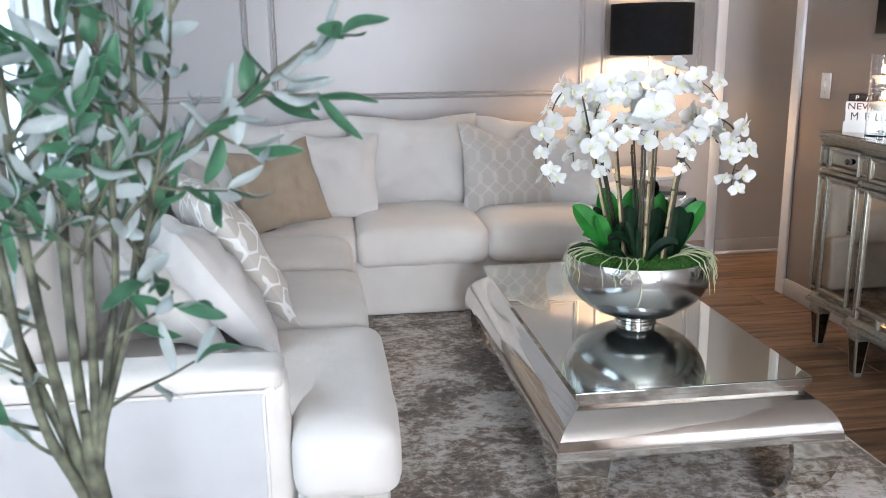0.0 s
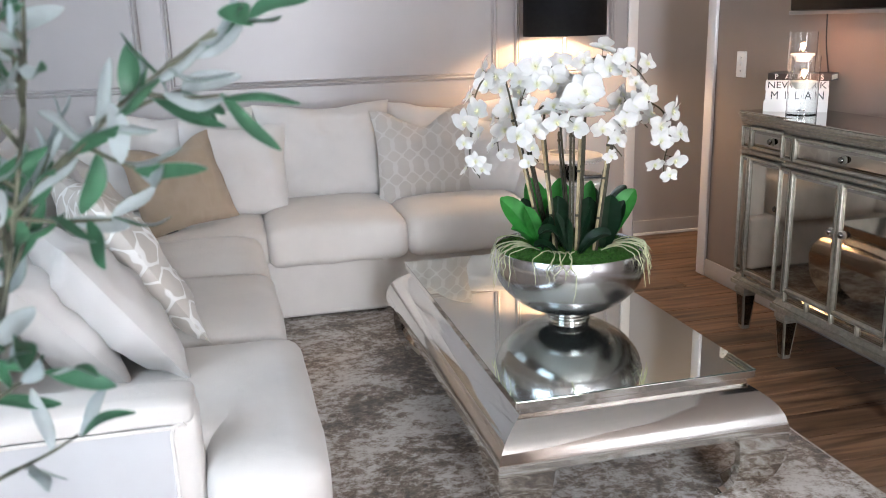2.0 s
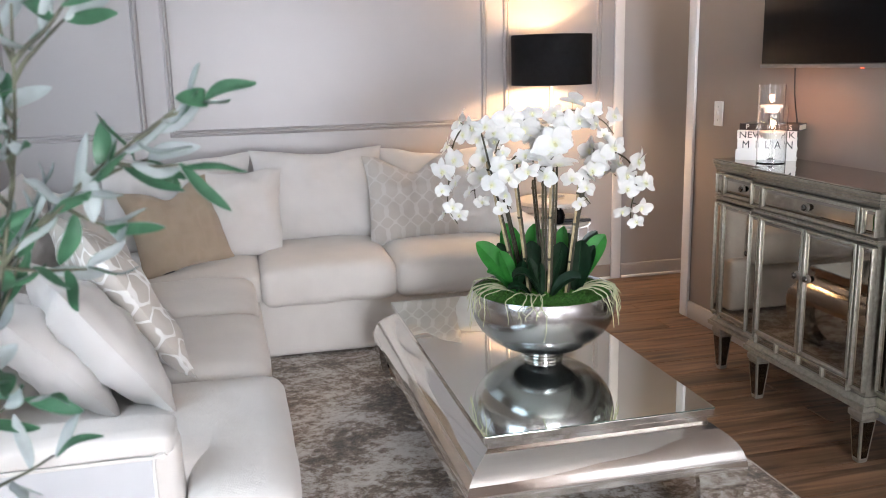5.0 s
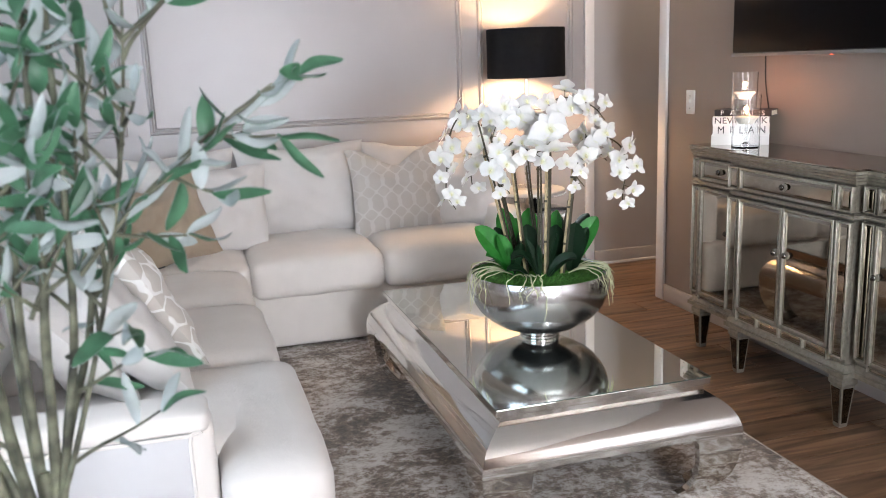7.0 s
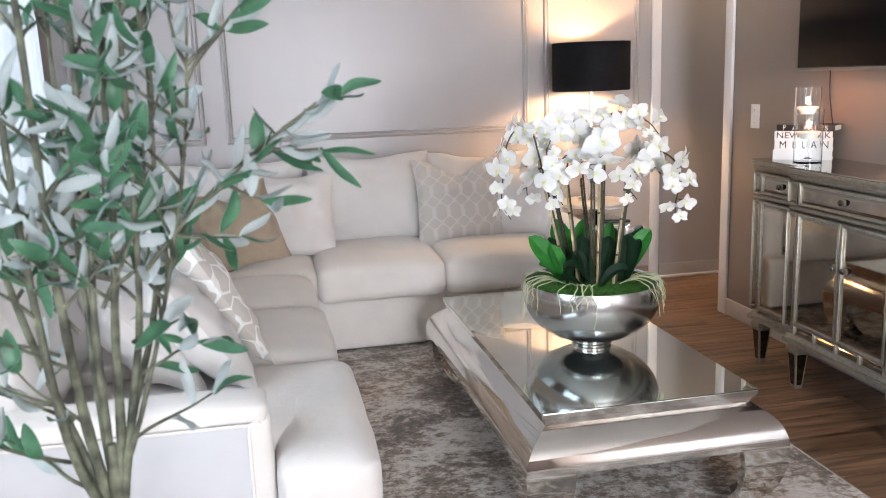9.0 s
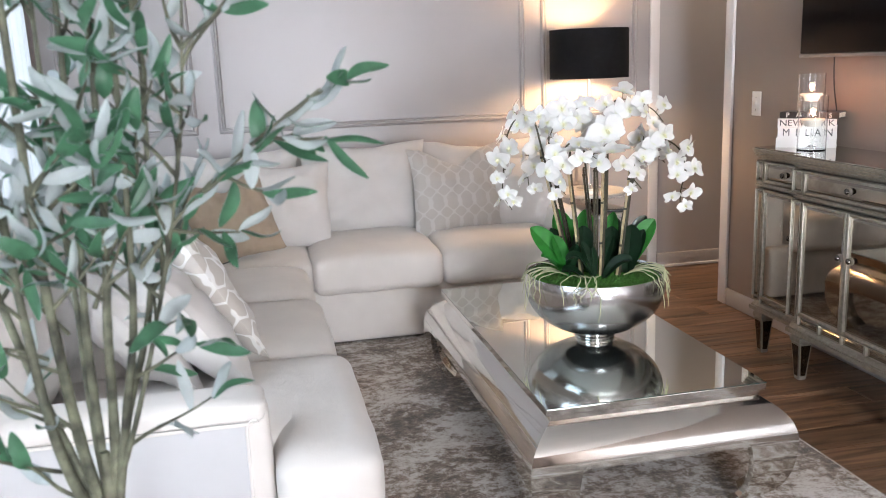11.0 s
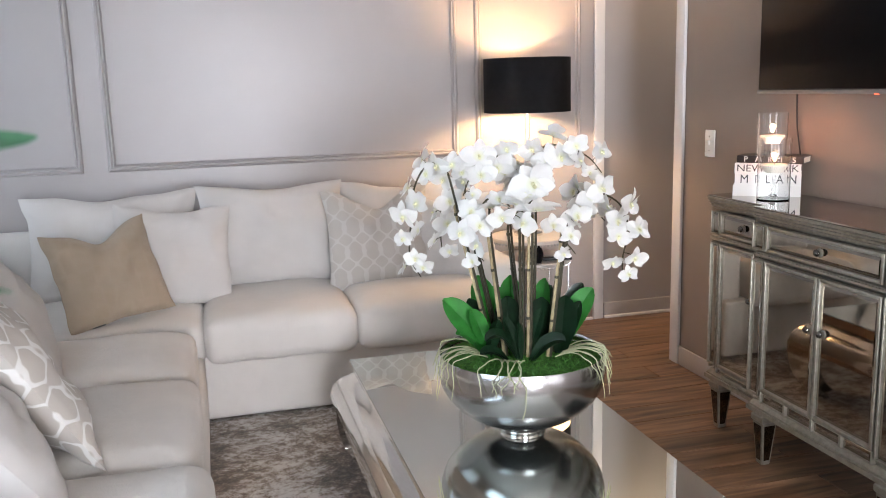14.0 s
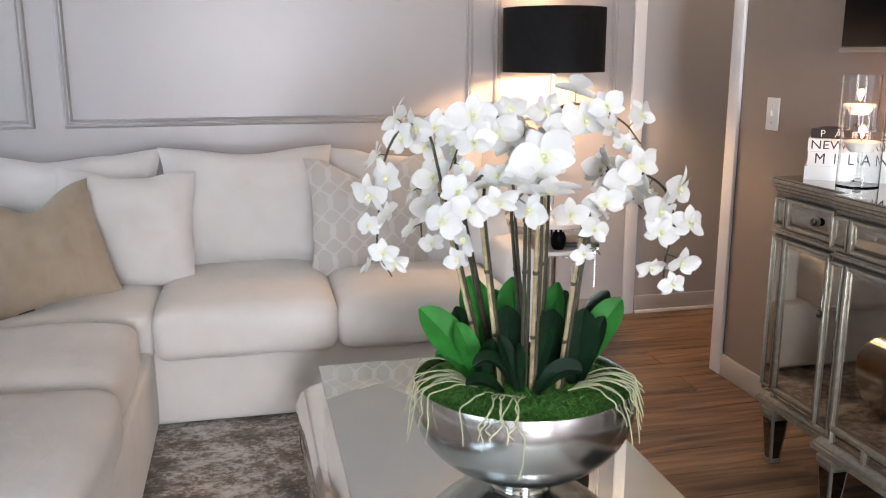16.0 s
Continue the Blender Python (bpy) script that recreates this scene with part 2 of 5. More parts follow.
def rug_material():
    m = bpy.data.materials.new("distressed_rug")
    m.use_nodes = True
    nt, b = nodes_of(m)
    tc = nt.nodes.new("ShaderNodeTexCoord")
    mp = nt.nodes.new("ShaderNodeMapping")
    mp.inputs["Scale"].default_value = (1.0, 1.15, 1)
    nt.links.new(tc.outputs["Object"], mp.inputs["Vector"])

    def noise_node(scale, detail, rough, dist):
        n = nt.nodes.new("ShaderNodeTexNoise")
        for key, value in (("Scale", scale), ("Detail", detail), ("Roughness", rough), ("Distortion", dist)):
            n.inputs[key].default_value = value
        nt.links.new(mp.outputs[0], n.inputs["Vector"])
        return n
    big = noise_node(3.6, 5, 0.65, 0.4)
    small = noise_node(30, 9, 0.80, 0.25)
    add = nt.nodes.new("ShaderNodeMath")
    add.operation = "MULTIPLY_ADD"
    nt.links.new(big.outputs["Fac"], add.inputs[0])
    add.inputs[1].default_value = 0.75
    nt.links.new(small.outputs["Fac"], add.inputs[2])
    r = nt.nodes.new("ShaderNodeValToRGB")
    e = r.color_ramp.elements
    e[0].position, e[0].color = 0.74, (0.060, 0.043, 0.032, 1)
    e[1].position, e[1].color = 1.01, (0.58, 0.55, 0.52, 1)
    mid = e.new(0.855)
    mid.color = (0.20, 0.145, 0.105, 1)
    mid2 = e.new(0.905)
    mid2.color = (0.38, 0.335, 0.295, 1)
    nt.links.new(add.outputs[0], r.inputs["Fac"])
    nt.links.new(r.outputs["Color"], b.inputs["Base Color"])
    b.inputs["Roughness"].default_value, b.inputs["Sheen Weight"].default_value = 0.95, 0.3
    pile = noise_node(420, 2, 0.5, 0)
    mixh = nt.nodes.new("ShaderNodeMath")
    mixh.operation = "MULTIPLY_ADD"
    nt.links.new(pile.outputs["Fac"], mixh.inputs[0])
    mixh.inputs[1].default_value = 0.5
    nt.links.new(add.outputs[0], mixh.inputs[2])
    bp = nt.nodes.new("ShaderNodeBump")
    bp.inputs["Strength"].default_value, bp.inputs["Distance"].default_value = 0.6, 0.004
    nt.links.new(mixh.outputs[0], bp.inputs["Height"])
    nt.links.new(bp.outputs["Normal"], b.inputs["Normal"])
    return m


def petal_material():
    """Thin white petals that let light through, tinged yellow-green at the heart."""
    nt, b = nodes_of(M_petal)
    tc = nt.nodes.new("ShaderNodeTexCoord")
    ln = nt.nodes.new("ShaderNodeVectorMath")
    ln.operation = "LENGTH"
    nt.links.new(tc.outputs["Object"], ln.inputs[0])
    r = nt.nodes.new("ShaderNodeMapRange")
    r.inputs["From Min"].default_value, r.inputs["From Max"].default_value = 0.003, 0.020
    nt.links.new(ln.outputs["Value"], r.inputs["Value"])
    mix = nt.nodes.new("ShaderNodeMix")
    mix.data_type = "RGBA"
    nt.links.new(r.outputs[0], mix.inputs["Factor"])
    mix.inputs["A"].default_value = (0.78, 0.80, 0.58, 1)
    nt.links.new(b.inputs["Base Color"].links[0].from_socket, mix.inputs["B"])
    nt.links.new(mix.outputs["Result"], b.inputs["Base Color"])
    tr = nt.nodes.new("ShaderNodeBsdfTranslucent")
    nt.links.new(mix.outputs["Result"], tr.inputs["Color"])
    ms = nt.nodes.new("ShaderNodeMixShader")
    ms.inputs[0].default_value = 0.22
    nt.links.new(b.outputs[0], ms.inputs[1])
    nt.links.new(tr.outputs[0], ms.inputs[2])
    nt.links.new(ms.outputs[0], nt.nodes["Material Output"].inputs["Surface"])


def let_through(m, share):
    """Thin leaves glow where light falls on their far side."""
    nt, b = nodes_of(m)
    tr = nt.nodes.new("ShaderNodeBsdfTranslucent")
    nt.links.new(b.inputs["Base Color"].links[0].from_socket, tr.inputs["Color"])
    ms = nt.nodes.new("ShaderNodeMixShader")
    ms.inputs[0].default_value = share
    nt.links.new(b.outputs[0], ms.inputs[1])
    nt.links.new(tr.outputs[0], ms.inputs[2])
    nt.links.new(ms.outputs[0], nt.nodes["Material Output"].inputs["Surface"])


for m_leaf, through_share in ((M_olive, 0.35), (M_olive_back, 0.35), (M_curtain, 0.6)):
    let_through(m_leaf, through_share)
petal_material()
M_floor = wood_floor()
M_rug = rug_material()

# ---- mesh helpers ----


def finish(bm, name, mats, smooth=35):
    me = bpy.data.meshes.new(name)
    bm.normal_update()
    bm.to_mesh(me)
    bm.free()
    for m in mats if isinstance(mats, (list, tuple)) else [mats]:
        me.materials.append(m)
    if smooth:
        for p in me.polygons:
            p.use_smooth = True
        me.set_sharp_from_angle(angle=radians(smooth))
    return me


def part(name, bm, mat, parent=None, label="", m=None, smooth=35):
    ob = new(name, finish(bm, name, mat, smooth))
    ob.parent = parent
    if m is not None:
        ob.matrix_local = m
    if label:
        ob["label"] = label
    return ob


def share(name, mesh, parent, m, label=""):
    ob = new(name, mesh)
    ob.parent = parent
    ob.matrix_local = m
    if label:
        ob["label"] = label
    return ob


def thing(name, m, label, category, group="", kind=""):
    ob = new(name)
    ob.empty_display_size = 0.05
    ob.matrix_world = m
    return tagged(ob, label, category, group, kind)


def box(x0, y0, z0, x1, y1, z1, bevel=0.0, seg=2, bm=None):
    own = bm is None
    b = bmesh.new()
    bmesh.ops.create_cube(b, size=1)
    for v in b.verts:
        v.co = Vector(((x0 + x1) / 2 + v.co.x * (x1 - x0), (y0 + y1) / 2 + v.co.y * (y1 - y0), (z0 + z1) / 2 + v.co.z * (z1 - z0)))
    if bevel:
        bmesh.ops.bevel(b, geom=b.edges[:], offset=bevel, segments=seg, affect="EDGES", profile=0.5)
    if own:
        return b
    join(bm, b)
    return bm


def join(bm, other):
    tmp = bpy.data.meshes.new("tmp")
    other.to_mesh(tmp)
    other.free()
    bm.from_mesh(tmp)
    bpy.data.meshes.remove(tmp)


def rings(loops, closed=True, cap=True, bm=None):
    """Skin a row of vertex loops of equal length."""
    bm = bm or bmesh.new()
    vs = [[bm.verts.new(p) for p in loop] for loop in loops]
    n = len(vs[0])
    for a, b in zip(vs, vs[1:]):
        for i in range(n if closed else n - 1):
            j = (i + 1) % n
            bm.faces.new((a[i], a[j], b[j], b[i]))
    if cap and closed:
        bm.faces.new(list(reversed(vs[0])))
        bm.faces.new(vs[-1])
    return bm


def lathe(profile, n=48, cap=True, bm=None):
    """Turned body from (radius, height) pairs."""
    return rings([[(r * math.cos(2 * math.pi * i / n), r * math.sin(2 * math.pi * i / n), z) for i in range(n)] for r, z in profile], True, cap, bm)


def tube(points, radii, n=8, bm=None, cap=True):
    """Sweep a round section along points."""
    pts = [Vector(p) for p in points]
    if not isinstance(radii, (list, tuple)):
        radii = [radii] * len(pts)
    loops = []
    up = Vector((0.13, 0.97, 0.2)).normalized()
    for i, p in enumerate(pts):
        d = (pts[min(i + 1, len(pts) - 1)] - pts[max(i - 1, 0)]).normalized()
        a = d.cross(up)
        if a.length < 0.05:
            a = d.cross(Vector((1, 0, 0)))
        a.normalize()
        c = d.cross(a)
        loops.append([p + radii[i] * (math.cos(2 * math.pi * k / n) * a + math.sin(2 * math.pi * k / n) * c) for k in range(n)])
    return rings(loops, True, cap, bm)


def spline(ctrl, steps=8):
    """Catmull-Rom points through ctrl."""
    c = [Vector(p) for p in ctrl]
    c = [2 * c[0] - c[1], *c, 2 * c[-1] - c[-2]]
    out = []
    for i in range(1, len(c) - 2):
        for s in range(steps):
            t = s / steps
            p0, p1, p2, p3 = c[i - 1:i + 3]
            out.append(0.5 * ((2 * p1) + (p2 - p0) * t + (2 * p0 - 5 * p1 + 4 * p2 - p3) * t * t + (3 * p1 - p0 - 3 * p2 + p3) * t ** 3))
    out.append(c[-2])
    return out


def soft_box(sx, sy, sz, r=0.05, puff=0.02, side=0.01, wrinkle=0.004, seed=0, mid=8, k=3):
    """Upholstered block centred in x and y, bottom at 0: rounded, puffed on top and bulging at its sides."""
    bm = bmesh.new()

    def steps(h):
        rr = min(r, h * 0.48)
        return [-h + rr * (1 - math.cos(math.pi / 2 * i / k)) for i in range(k)] + [-h + rr + (2 * h - 2 * rr) * i / mid for i in range(mid + 1)] + [h - rr + rr * math.sin(math.pi / 2 * (i + 1) / k) for i in range(k)]
    half = (sx / 2, sy / 2, sz / 2)
    g = [steps(h) for h in half]
    made = {}

    def vert(i, j, l):
        if (i, j, l) not in made:
            p = Vector((g[0][i], g[1][j], g[2][l]))
            q = Vector([max(-(h - min(r, h * 0.48)), min(h - min(r, h * 0.48), c)) for c, h in zip(p, half)])
            d = p - q
            if d.length > 1e-6:
                rr = Vector([min(r, h * 0.48) for h in half])
                dn = d.normalized()
                p = q + Vector((dn.x * rr.x, dn.y * rr.y, dn.z * rr.z))
            u, v, w = (p[a] / half[a] for a in range(3))
            fu, fv, fw = 1 - u ** 2, 1 - v ** 2, 1 - w ** 2
            if w > 0:
                p.z += puff * w * (max(0, 1 - abs(u) ** 3) * max(0, 1 - abs(v) ** 3)) ** 0.6
            p.x += side * u * max(0, fv) ** 0.5 * max(0, fw)
            p.y += side * v * max(0, fu) ** 0.5 * max(0, fw)
            s = Vector((p.x * 6 + seed * 7.3, p.y * 6 + seed, p.z * 6))
            p += wrinkle * noise.noise_vector(s)
            p.z += half[2]
            made[i, j, l] = bm.verts.new(p)
        return made[i, j, l]
    n = [len(a) - 1 for a in g]
    for i in range(n[0]):
        for j in range(n[1]):
            bm.faces.new((vert(i, j, n[2]), vert(i + 1, j, n[2]), vert(i + 1, j + 1, n[2]), vert(i, j + 1, n[2])))
            bm.faces.new((vert(i, j, 0), vert(i, j + 1, 0), vert(i + 1, j + 1, 0), vert(i + 1, j, 0)))
    for i in range(n[0]):
        for l in range(n[2]):
            bm.faces.new((vert(i, 0, l), vert(i + 1, 0, l), vert(i + 1, 0, l + 1), vert(i, 0, l + 1)))
            bm.faces.new((vert(i, n[1], l), vert(i, n[1], l + 1), vert(i + 1, n[1], l + 1), vert(i + 1, n[1], l)))
    for j in range(n[1]):
        for l in range(n[2]):
            bm.faces.new((vert(0, j, l), vert(0, j, l + 1), vert(0, j + 1, l + 1), vert(0, j + 1, l)))
            bm.faces.new((vert(n[0], j, l), vert(n[0], j + 1, l), vert(n[0], j + 1, l + 1), vert(n[0], j, l + 1)))
    return bm


def pillow_mesh(w, h, t, chop=0.03, seed=0, n=26, ears=0.075):
    """Knife-edge cushion standing in the xz plane, base at z = 0, with creases and a dented top."""
    bm = bmesh.new()
    sheets = []
    for s in (1, -1):
        grid = []
        for i in range(n + 1):
            row = []
            for j in range(n + 1):
                u, v = -1 + 2 * i / n, -1 + 2 * j / n
                u, v = math.sin(u * math.pi / 2) * 0.35 + u * 0.65, math.sin(v * math.pi / 2) * 0.35 + v * 0.65
                x = w / 2 * u * (1 - ears * (1 - v * v))
                z = h / 2 * v * (1 - ears * (1 - u * u))
                if v > 0:
                    z -= chop * v * v * math.exp(-(u / 0.42) ** 2)
                body = max(0.0, (1 - abs(u) ** 2.6) * (1 - abs(v) ** 2.6)) ** 0.62
                fold = noise.noise(Vector((u * 2.2 + seed * 3.1, v * 2.2, s * 4.0 + seed)))
                fine = noise.noise(Vector((u * 5 + seed * 5.3, v * 5, s * 9.0 + seed)))
                y = -s * (t / 2 * body * (1 + 0.30 * fold) + 0.010 * fine * body ** 0.5)
                if v > 0:
                    y *= 1 - 0.35 * v * math.exp(-(u / 0.3) ** 2) * (chop > 0.02)
                edge = 0.012 * noise.noise(Vector((u * 2.5 + seed, v * 2.5, 3.3 + seed)))
                row.append((x + edge, y, z + h / 2 + edge))
            grid.append(row)
        sheets.append(grid)
    vs = [[[bm.verts.new(p) for p in row] for row in grid] for grid in sheets]
    for s, g in enumerate(vs):
        for i in range(n):
            for j in range(n):
                f = (g[i][j], g[i + 1][j], g[i + 1][j + 1], g[i][j + 1])
                bm.faces.new(f if s == 0 else f[::-1])
    bmesh.ops.remove_doubles(bm, verts=bm.verts[:], dist=0.0006)
    return bm


# ---- the room ----
WX0, WX1, WY0, WY1, CEIL = -0.82, 2.62, -3.20, 5.11, 2.45


def wall(name, boxes, mat, label, category="wall"):
    bm = bmesh.new()
    for b in boxes:
        box(*b, bm=bm)
    ob = part(name, bm, mat, None, "", None, 0)
    return tagged(ob, label, category, "", "structure")


wall("wall_north", [(WX0 - 0.12, WY1, 0, 4.1, WY1 + 0.12, CEIL)], M_wall, "warm grey satin painted wall behind the sectional sofa")
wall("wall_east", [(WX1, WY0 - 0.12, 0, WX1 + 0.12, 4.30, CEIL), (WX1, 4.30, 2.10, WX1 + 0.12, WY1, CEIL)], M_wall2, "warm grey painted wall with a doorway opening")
# the opening nearer the camera is unseen, cut for the added fill lamp
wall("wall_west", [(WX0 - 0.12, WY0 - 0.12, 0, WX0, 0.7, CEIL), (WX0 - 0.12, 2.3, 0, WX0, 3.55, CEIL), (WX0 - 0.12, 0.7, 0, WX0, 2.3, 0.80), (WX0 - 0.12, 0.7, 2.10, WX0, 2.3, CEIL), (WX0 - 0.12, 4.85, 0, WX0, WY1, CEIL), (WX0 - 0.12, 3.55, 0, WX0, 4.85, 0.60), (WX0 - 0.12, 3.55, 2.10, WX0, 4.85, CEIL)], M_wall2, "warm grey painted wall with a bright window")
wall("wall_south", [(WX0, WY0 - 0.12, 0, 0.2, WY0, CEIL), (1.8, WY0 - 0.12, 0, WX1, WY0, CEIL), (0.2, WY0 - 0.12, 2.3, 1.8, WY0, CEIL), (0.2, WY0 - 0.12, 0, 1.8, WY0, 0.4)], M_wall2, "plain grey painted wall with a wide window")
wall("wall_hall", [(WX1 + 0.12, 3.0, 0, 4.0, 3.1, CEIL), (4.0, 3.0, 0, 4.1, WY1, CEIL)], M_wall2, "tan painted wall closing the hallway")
wall("ceiling", [(WX0 - 0.12, WY0 - 0.12, CEIL, WX1 + 0.12, WY1 + 0.12, CEIL + 0.1), (WX1 + 0.12, 3.0, CEIL, 4.1, WY1 + 0.12, CEIL + 0.1)], M_ceiling, "plain white painted ceiling", "ceiling")
floor_base = wall("floor", [(WX0 - 0.12, WY0 - 0.12, -0.08, WX1 + 0.12, WY1 + 0.12, -0.012), (WX1 + 0.12, 3.0, -0.08, 4.1, WY1 + 0.12, -0.012)], M_dark, "brown wood plank floor with varied grain", "floor")


def moulding_frame(name, x0, x1, z0, z1, y):
    """Picture-frame panel moulding on a wall that faces -y."""
    prof = [(0, 0), (0.006, 0.012), (0.014, 0.016), (0.022, 0.010), (0.028, 0.014), (0.034, 0.004), (0.036, 0)]
    bm = bmesh.new()
    loops = [[(x0 + a, y - b, z0 + a), (x1 - a, y - b, z0 + a), (x1 - a, y - b, z1 - a), (x0 + a, y - b, z1 - a)] for a, b in prof]
    rings(loops, True, False, bm)
    ob = part(name, bm, M_wall, None, "", None, 25)
    return tagged(ob, "grey painted picture-frame moulding on the wall", "wall moulding", "wall panel mouldings", "structure")


for a, b in ((-0.75, -0.060), (0.050, 1.80), (1.895, 2.50)):
    moulding_frame("trim", a, b, 0.975, 2.28, WY1)


def strip(name, b, mat, label, category, bevel=0.004):
    ob = part(name, box(*b, bevel=bevel), mat)
    return tagged(ob, label, category, "", "structure")


strip("trim", (2.575, WY1 - 0.018, 0, 2.635, WY1 - 0.001, 2.16), M_trim, "white painted door casing beside the panelled wall", "door casing")
strip("trim", (WX1 - 0.017, 4.23, 0, WX1 - 0.001, 4.303, 2.16), M_trim, "white painted door casing at the doorway", "door casing")
strip("trim", (WX1 + 0.0, 4.301, 0, WX1 + 0.12, 4.316, 2.10), M_trim, "white painted door jamb lining", "door jamb")
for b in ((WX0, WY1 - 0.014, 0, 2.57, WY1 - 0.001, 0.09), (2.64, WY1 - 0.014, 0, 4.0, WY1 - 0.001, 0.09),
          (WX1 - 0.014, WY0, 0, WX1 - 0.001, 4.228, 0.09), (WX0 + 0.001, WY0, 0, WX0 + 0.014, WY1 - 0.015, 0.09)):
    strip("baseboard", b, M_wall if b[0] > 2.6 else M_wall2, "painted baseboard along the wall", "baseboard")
    lo = list(b)
    lo[5] = 0.018
    if b[4] > 5:
        lo[1] -= 0.012
        lo[4] = b[1]
    else:
        continue
    strip("baseboard", lo, M_trim, "painted quarter-round strip at the floor", "baseboard", 0.005)


def window_unit(name, m, w, h):
    """Framed window in a wall opening: local x along the wall, y outward, base at z = 0."""
    win = tagged(new(name), "white framed window full of daylight", "window", "", "structure")
    win.matrix_world = m
    bm = bmesh.new()
    for b in ((-w / 2, 0.02, 0, -w / 2 + 0.05, 0.08, h), (w / 2 - 0.05, 0.02, 0, w / 2, 0.08, h), (-w / 2 + 0.05, 0.02, 0, w / 2 - 0.05, 0.08, 0.05), (-w / 2 + 0.05, 0.02, h - 0.05, w / 2 - 0.05, 0.08, h), (-0.02, 0.025, 0.05, 0.02, 0.075, h - 0.05)):
        box(*b, bm=bm)
    part("window_frame", bm, M_trim, win, "", None, 0)
    part("window_sill", box(-w / 2 - 0.03, -0.05, -0.03, w / 2 + 0.03, 0.0, -0.004, 0.005), M_trim, win)
    for s in (-1, 1):
        pane = part("pane", box(min(s * 0.02, s * (w / 2 - 0.05)), 0.045, 0.05, max(s * 0.02, s * (w / 2 - 0.05)), 0.049, h - 0.05), M_glass, win, "", None, 0)
        pane.visible_shadow = False
    return win


window_unit("window_1", pose(WX0, 4.2, 0.60, 0, 0, 90), 1.3, 1.50)
# unseen window, put in only to house the near left fill
window_unit("fill_window", pose(WX0, 1.5, 0.80, 0, 0, 90), 1.6, 1.30)
window_unit("window_2", pose(1.0, WY0, 0.40, 0, 0, 180), 1.6, 1.90)



def curtain(y0, y1, z0, z1, x):
    """Sheer cloth hung in soft folds on a slim rod."""
    c = thing("curtain", pose(x, (y0 + y1) / 2, z0), "sheer white curtain hanging in folds at the window", "curtain")
    n, rows = 90, 12
    loops = []
    for k in range(rows + 1):
        f = k / rows
        row = []
        for i in range(n + 1):
            y = (y0 - y1) / 2 + (y1 - y0) * i / n
            a = (0.020 - 0.008 * f) * math.sin(i * 0.85 + 0.6 * math.sin(i * 0.21)) + 0.006 * noise.noise(Vector((i * 0.3, f * 3, 0)))
            row.append((a, y, (z1 - z0) * f))
        loops.append(row)
    part("cloth", rings(loops, False, False), M_curtain, c, "", None, 60)
    part("rod", tube([(0, (y0 - y1) / 2 - 0.06, z1 - z0), (0, (y1 - y0) / 2 + 0.06, z1 - z0)], 0.009, 10), M_steel, c, "slim metal rod")
    for s_ in (-1, 1):
        part("bracket", tube([(0, s_ * ((y1 - y0) / 2 + 0.03), z1 - z0), (WX0 - x, s_ * ((y1 - y0) / 2 + 0.03), z1 - z0)], 0.006, 8), M_steel, c)
    return c


curtain(3.62, 4.62, 0.50, 2.22, WX0 + 0.055)

# ---- rug ----


def rug():
    bm = bmesh.new()
    x0, x1, y0, y1 = 0.08, 1.965, 0.4, 4.6
    nx, ny = 60, 120
    vs = []
    for i in range(nx + 1):
        row = []
        for j in range(ny + 1):
            x, y = x0 + (x1 - x0) * i / nx, y0 + (y1 - y0) * j / ny
            e = 0.004 * noise.noise(Vector((x * 3, y * 3, 1.0)))
            z = 0.010 + 0.002 * noise.noise(Vector((x * 30, y * 30, 0)))
            if i in (0, nx):
                x += e
            if j in (0, ny):
                y += e
            row.append(bm.verts.new((x, y, z)))
        vs.append(row)
    for i in range(nx):
        for j in range(ny):
            bm.faces.new((vs[i][j], vs[i + 1][j], vs[i + 1][j + 1], vs[i][j + 1]))
    ring = [vs[i][0] for i in range(nx)] + [vs[nx][j] for j in range(ny)] + [vs[i][ny] for i in range(nx, 0, -1)] + [vs[0][j] for j in range(ny, 0, -1)]
    low = [bm.verts.new((v.co.x, v.co.y, 0.001)) for v in ring]
    for i in range(len(ring)):
        j = (i + 1) % len(ring)
        bm.faces.new((ring[i], low[i], low[j], ring[j]))
    root = thing("rug", Matrix(), "distressed ivory and brown patterned area rug on the wood floor", "rug")
    part("carpet", bm, M_rug, root, "", None, 30)
    bind = bmesh.new()
    tube([(x1 + 0.004, y0, 0.006), (x1 + 0.004, y1, 0.006)], 0.006, 8, bind)
    part("binding", bind, material("rug_binding", (0.40, 0.36, 0.32), 0.9, 0, 60, 0.15), root, "pale bound edge")
    return root


rug()

# ---- sectional sofa ----


